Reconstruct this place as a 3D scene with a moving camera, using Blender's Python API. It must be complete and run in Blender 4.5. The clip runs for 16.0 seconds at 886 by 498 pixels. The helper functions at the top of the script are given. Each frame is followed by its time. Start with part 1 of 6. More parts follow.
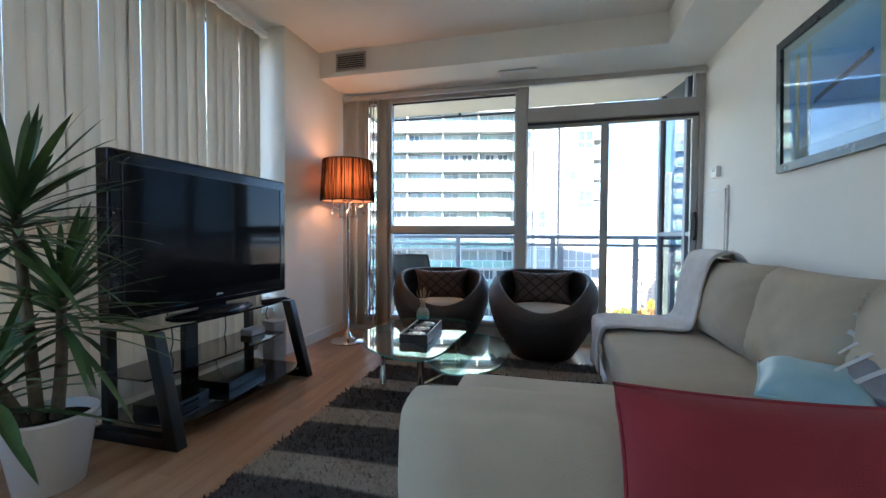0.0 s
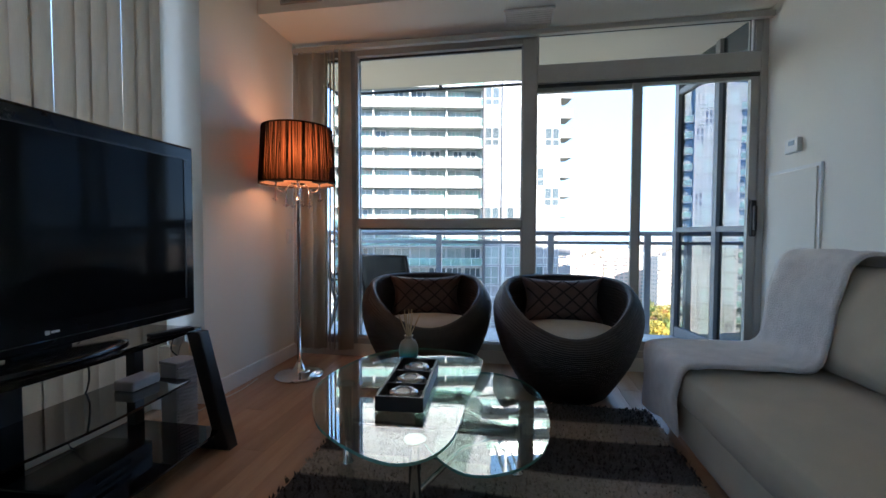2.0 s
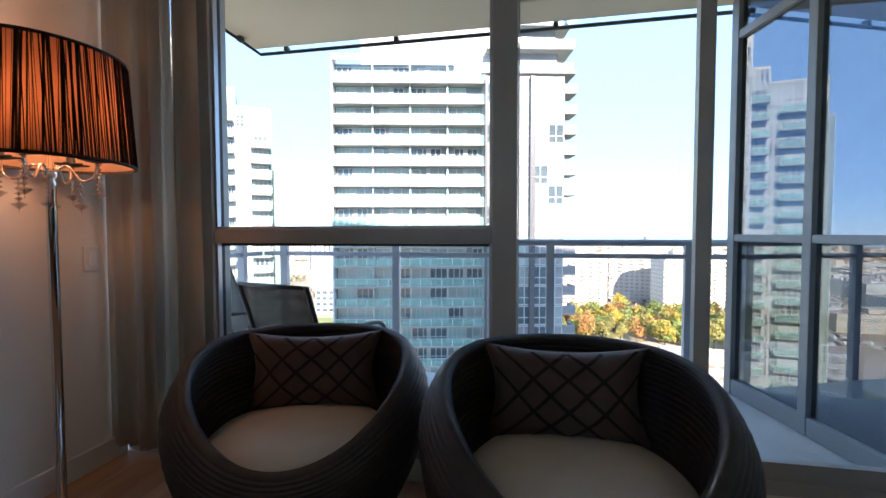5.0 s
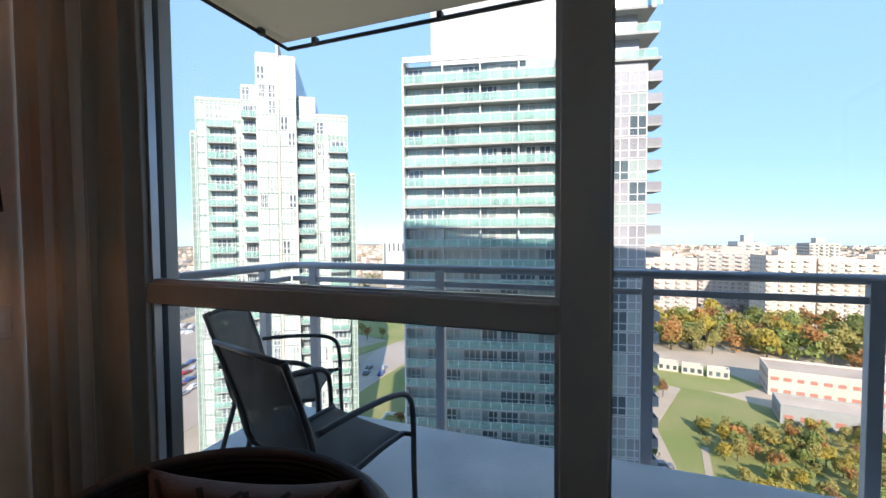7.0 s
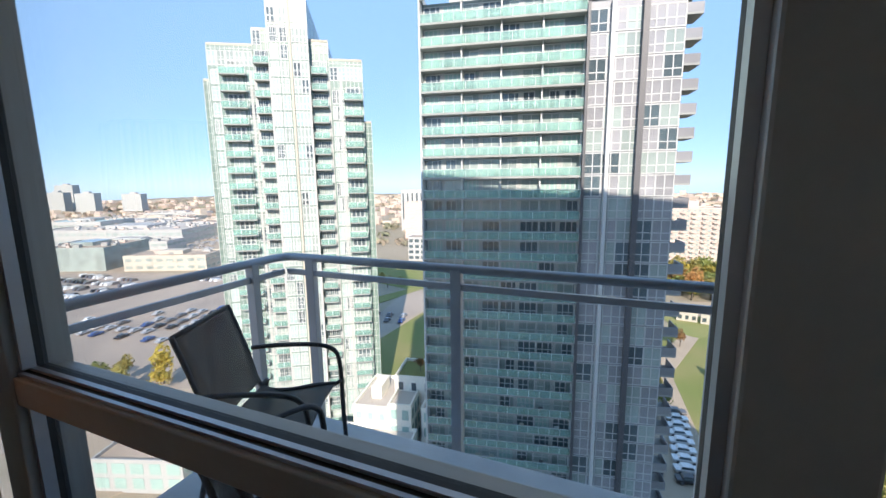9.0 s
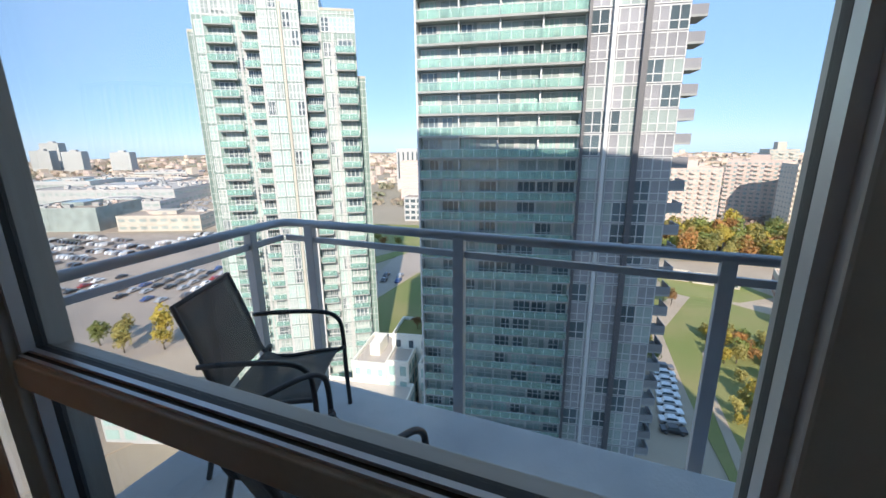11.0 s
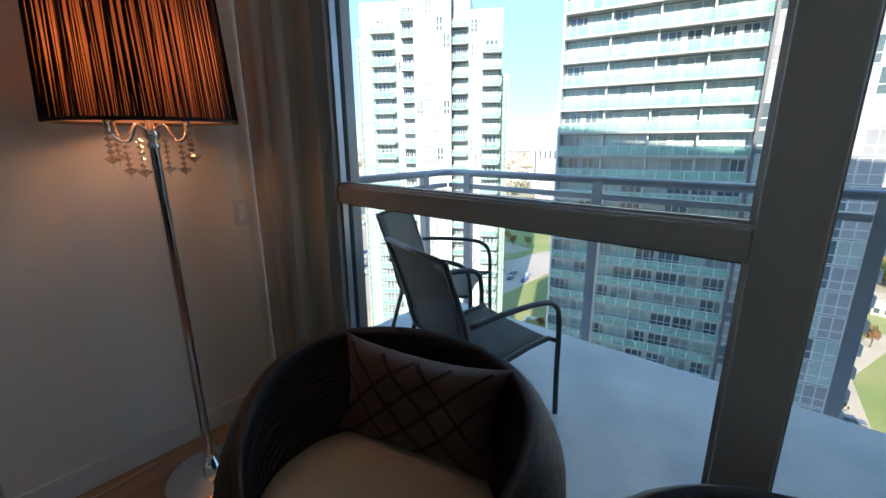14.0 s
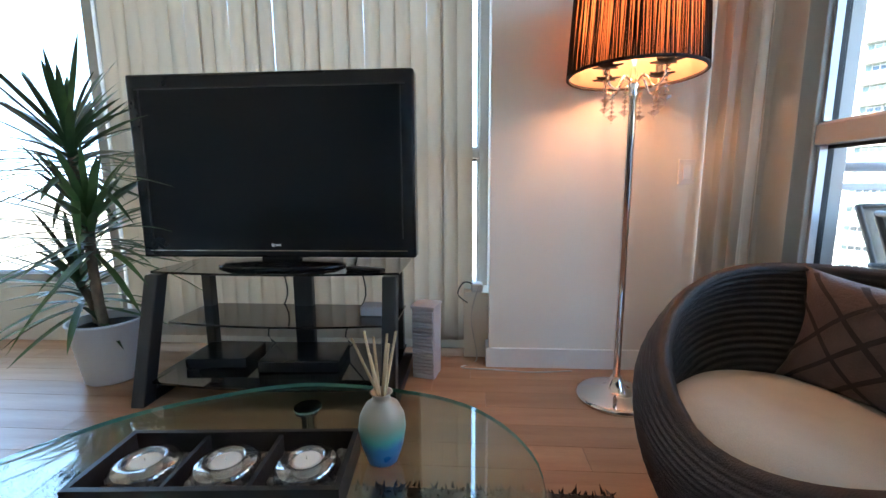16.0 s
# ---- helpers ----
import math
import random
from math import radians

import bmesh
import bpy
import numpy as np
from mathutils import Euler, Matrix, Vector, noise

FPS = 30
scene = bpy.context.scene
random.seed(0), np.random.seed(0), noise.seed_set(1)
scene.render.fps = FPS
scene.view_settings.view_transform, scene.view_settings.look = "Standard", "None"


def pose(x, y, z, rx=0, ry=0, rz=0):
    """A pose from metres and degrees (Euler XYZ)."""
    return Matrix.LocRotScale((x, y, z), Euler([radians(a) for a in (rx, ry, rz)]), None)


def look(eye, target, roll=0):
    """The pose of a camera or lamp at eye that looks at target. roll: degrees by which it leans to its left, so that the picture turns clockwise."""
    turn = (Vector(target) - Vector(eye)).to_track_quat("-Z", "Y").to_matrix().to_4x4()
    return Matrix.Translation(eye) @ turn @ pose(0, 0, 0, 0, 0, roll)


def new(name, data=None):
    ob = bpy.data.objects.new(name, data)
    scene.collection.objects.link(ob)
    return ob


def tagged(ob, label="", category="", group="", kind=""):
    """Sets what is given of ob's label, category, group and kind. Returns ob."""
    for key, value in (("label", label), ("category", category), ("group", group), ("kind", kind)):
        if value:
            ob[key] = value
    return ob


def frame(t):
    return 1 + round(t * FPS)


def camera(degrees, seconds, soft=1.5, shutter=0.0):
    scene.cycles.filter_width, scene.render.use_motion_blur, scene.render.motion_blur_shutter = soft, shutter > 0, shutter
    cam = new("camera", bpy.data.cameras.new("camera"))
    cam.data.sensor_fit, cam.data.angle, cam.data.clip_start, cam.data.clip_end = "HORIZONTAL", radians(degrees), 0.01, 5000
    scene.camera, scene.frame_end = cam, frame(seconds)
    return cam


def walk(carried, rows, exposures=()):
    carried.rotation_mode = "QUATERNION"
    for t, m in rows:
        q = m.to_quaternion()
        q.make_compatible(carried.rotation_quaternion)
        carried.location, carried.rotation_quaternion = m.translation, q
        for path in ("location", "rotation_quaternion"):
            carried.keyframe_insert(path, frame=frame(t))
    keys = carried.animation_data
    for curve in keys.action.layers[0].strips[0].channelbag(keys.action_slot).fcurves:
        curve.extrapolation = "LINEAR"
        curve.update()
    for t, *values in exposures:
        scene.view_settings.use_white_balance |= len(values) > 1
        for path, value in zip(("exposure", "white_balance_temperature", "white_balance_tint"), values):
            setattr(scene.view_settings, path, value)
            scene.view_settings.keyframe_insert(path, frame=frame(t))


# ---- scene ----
cam = camera(94.1, 16.0)
PATH = [
    (0, (0.348, -4.147, 1.013), (-0.157, -2.213, 0.952), 0.3),
    (0.5, (0.227, -3.928, 0.999), (-0.247, -1.986, 0.94), 0.4),
    (1, (0.109, -3.703, 0.992), (-0.334, -1.754, 0.928), 0.4),
    (1.5, (0.016, -3.479, 0.995), (-0.383, -1.52, 0.929), 0.4),
    (2, (-0.032, -3.224, 0.999), (-0.38, -1.256, 0.927), 0.2),
    (2.5, (-0.083, -2.995, 1.004), (-0.384, -1.019, 0.931), 0.3),
    (3, (-0.119, -2.746, 1.014), (-0.376, -0.764, 0.94), 0.3),
    (3.5, (-0.098, -2.498, 1.012), (-0.329, -0.513, 0.944), 0.6),
    (3.7, (-0.084, -2.396, 1.02), (-0.304, -0.409, 0.952), 0.4),
    (4.75, (0.105, -1.9, 1.08), (-0.25, 0.075, 1.004), 0.0),
    (5.8, (0.158, -1.399, 1.141), (-0.236, 0.56, 1.062), -0.4),
    (6, (0.176, -1.326, 1.16), (-0.307, 0.613, 1.083), -0.6),
    (6.5, (0.156, -1.154, 1.2), (-0.488, 0.738, 1.121), -0.4),
    (7, (0.085, -0.971, 1.271), (-0.614, 0.901, 1.193), -0.4),
    (7.5, (0.037, -0.815, 1.338), (-0.706, 1.039, 1.23), -0.6),
    (8, (-0.001, -0.649, 1.4), (-0.766, 1.19, 1.221), -0.7),
    (8.5, (-0.039, -0.541, 1.479), (-0.814, 1.287, 1.24), -0.6),
    (9, (-0.093, -0.455, 1.526), (-0.869, 1.361, 1.206), -0.7),
    (11.5, (-0.148, -0.42, 1.557), (-0.894, 1.362, 1.037), -0.5),
    (12, (-0.061, -0.527, 1.517), (-0.845, 1.24, 1.0), -1.0),
    (12.5, (-0.032, -0.634, 1.474), (-0.879, 1.103, 0.959), -0.9),
    (13, (-0.009, -0.765, 1.418), (-0.941, 0.928, 0.903), -0.6),
    (13.5, (0.037, -0.892, 1.368), (-1.049, 0.707, 0.855), -0.6),
    (14, (0.064, -0.993, 1.279), (-1.204, 0.467, 0.77), -0.5),
    (14.5, (0.082, -1.045, 1.153), (-1.418, 0.177, 0.646), -0.1),
    (15, (0.114, -1.08, 1.012), (-1.655, -0.283, 0.526), -0.5),
    (15.5, (0.137, -1.134, 0.926), (-1.8, -0.81, 0.55), -0.4),
    (16, (0.213, -1.205, 0.915), (-1.76, -1.338, 0.619), -0.4),
]
# exposure follows the clip's own brightening and darkening
EXPOSURES = [(0, 4.15, 6600, 22), (1.5, 3.55, 6600, 23), (3.5, 3.32, 6750, 23), (5.8, 2.85, 6900, 25), (6.5, 2.45, 6950, 25), (7, 2.3, 6950, 24), (9, 2.12, 6950, 23), (11.5, 2.0, 6900, 22), (12.5, 2.25, 6850, 18), (14.5, 2.92, 6600, 16), (15, 3.15, 6450, 18), (15.5, 3.85, 6500, 21), (16, 4.88, 6950, 22)]
walk(cam, [(t, look(eye, target, roll)) for t, eye, target, roll in PATH], EXPOSURES)

# ---- world and sun ----
SUN_EL, SUN_AZ = radians(28), radians(25)   # azimuth: the light travels this far to the left of +y
world = bpy.data.worlds.new("sky")
scene.world = world
world.use_nodes = True
wn, wl = world.node_tree.nodes, world.node_tree.links
sky = wn.new("ShaderNodeTexSky")
sky.sky_type = "NISHITA"
sky.sun_disc = False
sky.sun_elevation = SUN_EL
sky.sun_rotation = math.pi - SUN_AZ
sky.air_density, sky.dust_density, sky.ozone_density = 0.7, 0.0, 4.0
wn["Background"].inputs["Strength"].default_value = 0.11
haze = wn.new("ShaderNodeMix")   # thin even haze over the whole dome
haze.data_type = "RGBA"
haze.inputs["Factor"].default_value = 0.87
haze.inputs["B"].default_value = (0.80, 1.60, 2.68, 1)
wl.new(sky.outputs["Color"], haze.inputs["A"])
wl.new(haze.outputs["Result"], wn["Background"].inputs["Color"])
sun_data = bpy.data.lights.new("sun", "SUN")
sun_data.energy, sun_data.angle, sun_data.color = 1.9, radians(0.5), (1.0, 0.94, 0.84)
sun = new("sun", sun_data)
sun.matrix_world = look((0, 0, 80), Vector((0, 0, 80)) + Vector((-math.sin(SUN_AZ) * math.cos(SUN_EL), math.cos(SUN_AZ) * math.cos(SUN_EL), -math.sin(SUN_EL))))


# ---- materials ----
def mat(name, color, rough=0.6, metal=0.0, var=0.15, scale=8.0, bump=0.0, bscale=60.0, second=None, sheen=0.0, stretch=None, coat=0.0, rvar=0.1, spec=0.5):
    """A surface with stains at one scale and grain at a finer one; second: a colour that large patches drift to."""
    m = bpy.data.materials.new(name)
    m.use_nodes = True
    n, l = m.node_tree.nodes, m.node_tree.links
    b = n["Principled BSDF"]
    b.inputs["Metallic"].default_value = metal
    b.inputs["Sheen Weight"].default_value = sheen
    b.inputs["Coat Weight"].default_value = coat
    b.inputs["Specular IOR Level"].default_value = spec
    tc = n.new("ShaderNodeTexCoord")
    mp = n.new("ShaderNodeMapping")
    if stretch:
        mp.inputs["Scale"].default_value = stretch
    l.new(tc.outputs["Object"], mp.inputs["Vector"])
    big = n.new("ShaderNodeTexNoise")
    big.inputs["Scale"].default_value, big.inputs["Detail"].default_value = scale, 6
    fine = n.new("ShaderNodeTexNoise")
    fine.inputs["Scale"].default_value, fine.inputs["Detail"].default_value = bscale, 4
    info = n.new("ShaderNodeObjectInfo")
    l.new(mp.outputs["Vector"], big.inputs["Vector"])
    l.new(mp.outputs["Vector"], fine.inputs["Vector"])
    mix = n.new("ShaderNodeMix")
    mix.data_type = "RGBA"
    c2 = second or tuple(c * (1 - var) for c in color)
    mix.inputs["A"].default_value, mix.inputs["B"].default_value = (*color, 1), (*c2, 1)
    ramp = n.new("ShaderNodeMapRange")
    ramp.inputs["From Min"].default_value, ramp.inputs["From Max"].default_value = 0.35, 0.68
    l.new(big.outputs["Fac"], ramp.inputs["Value"])
    l.new(ramp.outputs["Result"], mix.inputs["Factor"])
    hsv = n.new("ShaderNodeHueSaturation")
    vr = n.new("ShaderNodeMapRange")
    vr.inputs["To Min"].default_value, vr.inputs["To Max"].default_value = 1 - var * 0.6, 1 + var * 0.6
    l.new(fine.outputs["Fac"], vr.inputs["Value"])
    l.new(vr.outputs["Result"], hsv.inputs["Value"])
    l.new(mix.outputs["Result"], hsv.inputs["Color"])
    rnd = n.new("ShaderNodeMapRange")
    rnd.inputs["To Min"].default_value, rnd.inputs["To Max"].default_value = 1 - var * 0.5, 1 + var * 0.5
    l.new(info.outputs["Random"], rnd.inputs["Value"])
    hsv2 = n.new("ShaderNodeHueSaturation")
    l.new(rnd.outputs["Result"], hsv2.inputs["Value"])
    l.new(hsv.outputs["Color"], hsv2.inputs["Color"])
    l.new(hsv2.outputs["Color"], b.inputs["Base Color"])
    rr = n.new("ShaderNodeMapRange")
    rr.inputs["To Min"].default_value, rr.inputs["To Max"].default_value = max(0.0, rough - rvar), min(1.0, rough + rvar)
    l.new(big.outputs["Fac"], rr.inputs["Value"])
    l.new(rr.outputs["Result"], b.inputs["Roughness"])
    if bump:
        bp = n.new("ShaderNodeBump")
        bp.inputs["Strength"].default_value, bp.inputs["Distance"].default_value = bump, 0.01
        l.new(fine.outputs["Fac"], bp.inputs["Height"])
        l.new(bp.outputs["Normal"], b.inputs["Normal"])
    return m


def glassy(name, tint, clear=0.92, base=0.03, rough=0.0, power=4.0):
    """Pane glass: lets light straight through and mirrors at a slant."""
    m = bpy.data.materials.new(name)
    m.use_nodes = True
    n, l = m.node_tree.nodes, m.node_tree.links
    n.remove(n["Principled BSDF"])
    tr, gl, mx = n.new("ShaderNodeBsdfTransparent"), n.new("ShaderNodeBsdfGlossy"), n.new("ShaderNodeMixShader")
    lw, pw, ma = n.new("ShaderNodeLayerWeight"), n.new("ShaderNodeMath"), n.new("ShaderNodeMath")
    tr.inputs["Color"].default_value = (*[c * clear for c in tint], 1)
    gl.inputs["Roughness"].default_value = rough
    lw.inputs["Blend"].default_value = 0.5
    pw.operation, ma.operation = "POWER", "MULTIPLY_ADD"
    pw.inputs[1].default_value = power
    ma.inputs[1].default_value, ma.inputs[2].default_value = 0.75, base
    l.new(lw.outputs["Facing"], pw.inputs[0])
    l.new(pw.outputs["Value"], ma.inputs[0])
    l.new(ma.outputs["Value"], mx.inputs["Fac"])
    l.new(tr.outputs["BSDF"], mx.inputs[1])
    l.new(gl.outputs["BSDF"], mx.inputs[2])
    l.new(mx.outputs["Shader"], n["Material Output"].inputs["Surface"])
    return m


def cloth_through(name, color, through_color, amount, stretch=(1, 1, 1), rough=0.8):
    """Thin cloth: partly lets the light behind it glow through."""
    m = mat(name, color, rough, var=0.12, scale=14, bump=0.15, bscale=220, stretch=stretch)
    n, l = m.node_tree.nodes, m.node_tree.links
    t, mx = n.new("ShaderNodeBsdfTranslucent"), n.new("ShaderNodeMixShader")
    t.inputs["Color"].default_value = (*through_color, 1)
    mx.inputs["Fac"].default_value = amount
    l.new(n["Principled BSDF"].outputs["BSDF"], mx.inputs[1])
    l.new(t.outputs["BSDF"], mx.inputs[2])
    l.new(mx.outputs["Shader"], n["Material Output"].inputs["Surface"])
    return m


M_WALL = mat("cream_wall_paint", (0.81, 0.77, 0.68), 0.75, var=0.03, scale=1.5, bump=0.05, bscale=180)
M_CEIL = mat("ceiling_paint", (0.78, 0.75, 0.68), 0.85, var=0.03, scale=2, bump=0.08, bscale=220)
M_WHITE = mat("white_trim_paint", (0.80, 0.79, 0.75), 0.45, var=0.05, scale=6, bump=0.02)
M_FLOOR = mat("laminate_oak", (0.47, 0.27, 0.155), 0.32, var=0.24, scale=2.2, bump=0.04, bscale=30, second=(0.38, 0.20, 0.11), stretch=(9, 0.7, 9), rvar=0.08)
M_ALU = mat("grey_painted_aluminium", (0.45, 0.435, 0.405), 0.42, 0.15, var=0.08, scale=5, bump=0.02)
M_BEAD = mat("bright_aluminium", (0.55, 0.56, 0.58), 0.35, 0.6, var=0.06)
M_DARKALU = mat("dark_gasket", (0.03, 0.03, 0.03), 0.6, var=0.2)
M_GLASS = glassy("clear_pane", (0.97, 1.0, 0.985), 0.97, 0.02)
M_CONC = mat("balcony_concrete", (0.56, 0.56, 0.55), 0.85, var=0.22, scale=2.3, bump=0.3, bscale=45, second=(0.42, 0.43, 0.44))
M_SOFFIT = mat("painted_soffit", (0.66, 0.60, 0.50), 0.85, var=0.08, scale=2, bump=0.1)
M_RAIL = mat("blue_grey_railing_paint", (0.38, 0.41, 0.46), 0.4, 0.3, var=0.1, scale=9)
M_FACADE = mat("white_precast", (0.44, 0.44, 0.43), 0.7, var=0.08, scale=0.3, bump=0.0)
M_FACADE2 = mat("beige_precast", (0.50, 0.46, 0.39), 0.75, var=0.12, scale=0.2)
M_SLAB = mat("grey_slab_edge", (0.33, 0.34, 0.33), 0.8, var=0.15, scale=0.5)
M_TEAL = mat("sea_green_glass", (0.34, 0.50, 0.46), 0.12, var=0.12, scale=0.4, spec=0.6)


def tinted_glass(name, color, tint, share):
    """Greenish laminated glass: partly clear, partly milky."""
    m = mat(name, color, 0.1, var=0.15, scale=0.5, spec=0.7)
    n, l = m.node_tree.nodes, m.node_tree.links
    tr, mx = n.new("ShaderNodeBsdfTransparent"), n.new("ShaderNodeMixShader")
    tr.inputs["Color"].default_value = (*tint, 1)
    mx.inputs["Fac"].default_value = share
    l.new(n["Principled BSDF"].outputs["BSDF"], mx.inputs[1])
    l.new(tr.outputs["BSDF"], mx.inputs[2])
    l.new(mx.outputs["Shader"], n["Material Output"].inputs["Surface"])
    return m


M_BALGLASS = tinted_glass("milky_green_balustrade_glass", (0.40, 0.61, 0.56), (0.74, 0.91, 0.87), 0.68)
M_WINDOW = mat("dark_window_glass", (0.10, 0.14, 0.16), 0.06, var=0.5, scale=0.15, spec=0.9)
M_WINLIGHT = mat("curtained_window_glass", (0.36, 0.43, 0.41), 0.1, var=0.35, scale=0.2, spec=0.8)
M_MULL = mat("white_mullion_paint", (0.52, 0.53, 0.53), 0.5, var=0.06, scale=1)
M_CURTAINWALL = mat("grey_spandrel", (0.34, 0.34, 0.36), 0.12, var=0.3, scale=0.25, spec=0.9)


# ---- mesh helpers ----
def box(bm, x0, x1, y0, y1, z0, z1, mi=0):
    v = [bm.verts.new((x, y, z)) for x in (x0, x1) for y in (y0, y1) for z in (z0, z1)]
    for q in ((0, 1, 3, 2), (4, 6, 7, 5), (0, 4, 5, 1), (2, 3, 7, 6), (0, 2, 6, 4), (1, 5, 7, 3)):
        bm.faces.new([v[i] for i in q]).material_index = mi
    return v


def rbox(bm, x0, x1, y0, y1, z0, z1, r=0.01, seg=2, mi=0):
    """A box with rounded edges."""
    one = bmesh.new()
    box(one, x0, x1, y0, y1, z0, z1)
    bmesh.ops.bevel(one, geom=one.edges[:], offset=r, segments=seg, profile=0.5, affect="EDGES")
    return join(bm, one, mi)


def join(bm, other, mi=0, m=None):
    """Adds the faces of other, moved by m, to bm."""
    made = {v: bm.verts.new(m @ v.co if m else v.co) for v in other.verts}
    for fc in other.faces:
        nf = bm.faces.new([made[v] for v in fc.verts])
        nf.material_index, nf.smooth = mi, fc.smooth
    out = list(made.values())
    other.free()
    return out


def lathe(bm, profile, seg=24, cx=0, cy=0, cap=True, mi=0, smooth=True):
    rings = [[bm.verts.new((cx + r * math.cos(2 * math.pi * i / seg), cy + r * math.sin(2 * math.pi * i / seg), z)) for i in range(seg)] for r, z in profile]
    for a, b in zip(rings, rings[1:]):
        for i in range(seg):
            fc = bm.faces.new((a[i], a[(i + 1) % seg], b[(i + 1) % seg], b[i]))
            fc.material_index, fc.smooth = mi, smooth
    if cap:
        bm.faces.new(rings[0][::-1]).material_index = mi
        bm.faces.new(rings[-1]).material_index = mi


def tube(bm, pts, r, seg=8, mi=0, r_end=None):
    """A round bar along points."""
    pts = [Vector(p) for p in pts]
    rings = []
    for i, p in enumerate(pts):
        d = (pts[min(i + 1, len(pts) - 1)] - pts[max(i - 1, 0)]).normalized()
        a = d.orthogonal().normalized() if abs(d.z) > 0.95 else d.cross(Vector((0, 0, 1))).normalized()
        b = d.cross(a)
        rad = r if r_end is None else r + (r_end - r) * i / (len(pts) - 1)
        rings.append([bm.verts.new(p + rad * (math.cos(2 * math.pi * k / seg) * a + math.sin(2 * math.pi * k / seg) * b)) for k in range(seg)])
    for a, b in zip(rings, rings[1:]):
        for k in range(seg):
            fc = bm.faces.new((a[k], a[(k + 1) % seg], b[(k + 1) % seg], b[k]))
            fc.material_index, fc.smooth = mi, True
    bm.faces.new(rings[0][::-1]).material_index = mi
    bm.faces.new(rings[-1]).material_index = mi


def curve_pts(pts, n=8, closed=False):
    """Points of a smooth line through a few given ones."""
    pts = [Vector(p) for p in pts]
    out, k = [], len(pts)
    for i in range(k if closed else k - 1):
        p = [pts[(i + j) % k] if closed else pts[min(max(i + j, 0), k - 1)] for j in (-1, 0, 1, 2)]
        for s in range(n):
            t = s / n
            out.append(0.5 * (2 * p[1] + (p[2] - p[0]) * t + (2 * p[0] - 5 * p[1] + 4 * p[2] - p[3]) * t * t + (3 * p[1] - p[0] - 3 * p[2] + p[3]) * t ** 3))
    if not closed:
        out.append(pts[-1])
    return out


def prism(bm, outline, z0, z1, mi=0):
    lo, hi = [bm.verts.new((p[0], p[1], z0)) for p in outline], [bm.verts.new((p[0], p[1], z1)) for p in outline]
    k = len(outline)
    for i in range(k):
        bm.faces.new((lo[i], lo[(i + 1) % k], hi[(i + 1) % k], hi[i])).material_index = mi
    bm.faces.new(lo[::-1]).material_index = mi
    bm.faces.new(hi).material_index = mi


def part(name, bm, material, parent=None, label="", smooth=False):
    """Links a bmesh as one mesh object, under a thing or a part if one is given."""
    bmesh.ops.recalc_face_normals(bm, faces=bm.faces[:])
    me = bpy.data.meshes.new(name)
    if smooth:
        for fc in bm.faces:
            fc.smooth = True
    bm.to_mesh(me)
    bm.free()
    for mm in material if isinstance(material, (list, tuple)) else [material]:
        me.materials.append(mm)
    ob = new(name, me)
    ob.parent = parent
    return tagged(ob, label)


def twin(name, me, parent, m, label=""):
    """One more object on a mesh that is there already."""
    ob = new(name, me)
    ob.parent, ob.matrix_basis = parent, m
    return tagged(ob, label)


def thing(name, label, category, m=None, group="", kind=""):
    ob = new(name)
    ob.empty_display_size = 0.1
    ob.matrix_basis = m or Matrix()
    return tagged(ob, label, category, group, kind)


def block(name, material, *boxes, parent=None, label="", kind="", r=0.0):
    bm = bmesh.new()
    for b in boxes:
        rbox(bm, *b, r=r) if r else box(bm, *b)
    ob = part(name, bm, material, parent, label)
    return tagged(ob, kind=kind) if kind else ob


# ---- the room: x to the right, y towards the balcony, floor at 0 ----
XL, XR, YB, ZC, ZB = -1.82, 1.64, -6.5, 2.76, 2.52
block("wall_right", M_WALL, (XR, XR + 0.2, YB, 0.1, -0.02, 3.0), kind="structure", label="cream painted plaster wall behind the sofa")
block("wall_back", M_WALL, (-2.3, XR, YB - 0.2, YB, -0.02, 3.0), kind="structure", label="cream painted plaster wall")
# left side: pier, sill wall, head, far wall
# low sill behind the TV is assumed, so daylight backs the lower blinds
block("wall_left", M_WALL, (-2.26, XL, -1.11, -0.06, -0.02, ZC + 0.1), (-2.26, -2.06, -3.31, -1.24, -0.02, 0.10), (-2.26, -2.06, -5.6, -3.31, -0.02, 0.36), (-2.26, -1.93, -1.24, -1.11, -0.02, 0.36), (-2.26, -2.06, -5.6, -1.11, 2.66, ZC + 0.1),
      (-2.26, -2.06, YB, -5.6, -0.02, ZC + 0.1), kind="structure", label="cream painted wall with a pier and a wide window")
block("ceiling", M_CEIL, (-2.26, XR, YB, 0.1, ZC, ZC + 0.2), kind="structure", label="white painted ceiling")
block("bulkhead", M_CEIL, (XL, XR, -0.57, -0.052, ZB, ZC), (1.21, XR, YB, -0.57, ZB, ZC), kind="structure", label="dropped cream plaster bulkhead along window and wall")
block("subfloor", M_CONC, (-2.26, XR, YB, 0.1, -0.3, -0.015), kind="structure", label="concrete slab under the floor")
block("wall_north", M_WALL, (XL, XR, -0.045, 0.1, -0.02, 0.10), (XL, XR, -0.045, 0.1, ZB, ZC + 0.2), kind="structure", label="low cream kerb and head above and below the glazing")
block("baseboard", M_WHITE, (XL, XL + 0.014, -1.11, -0.06, 0, 0.1), (XL - 0.25, XL + 0.014, -1.124, -1.11, 0, 0.1), (XR - 0.014, XR, -0.55, -0.05, 0, 0.1), kind="structure", label="white painted baseboard")


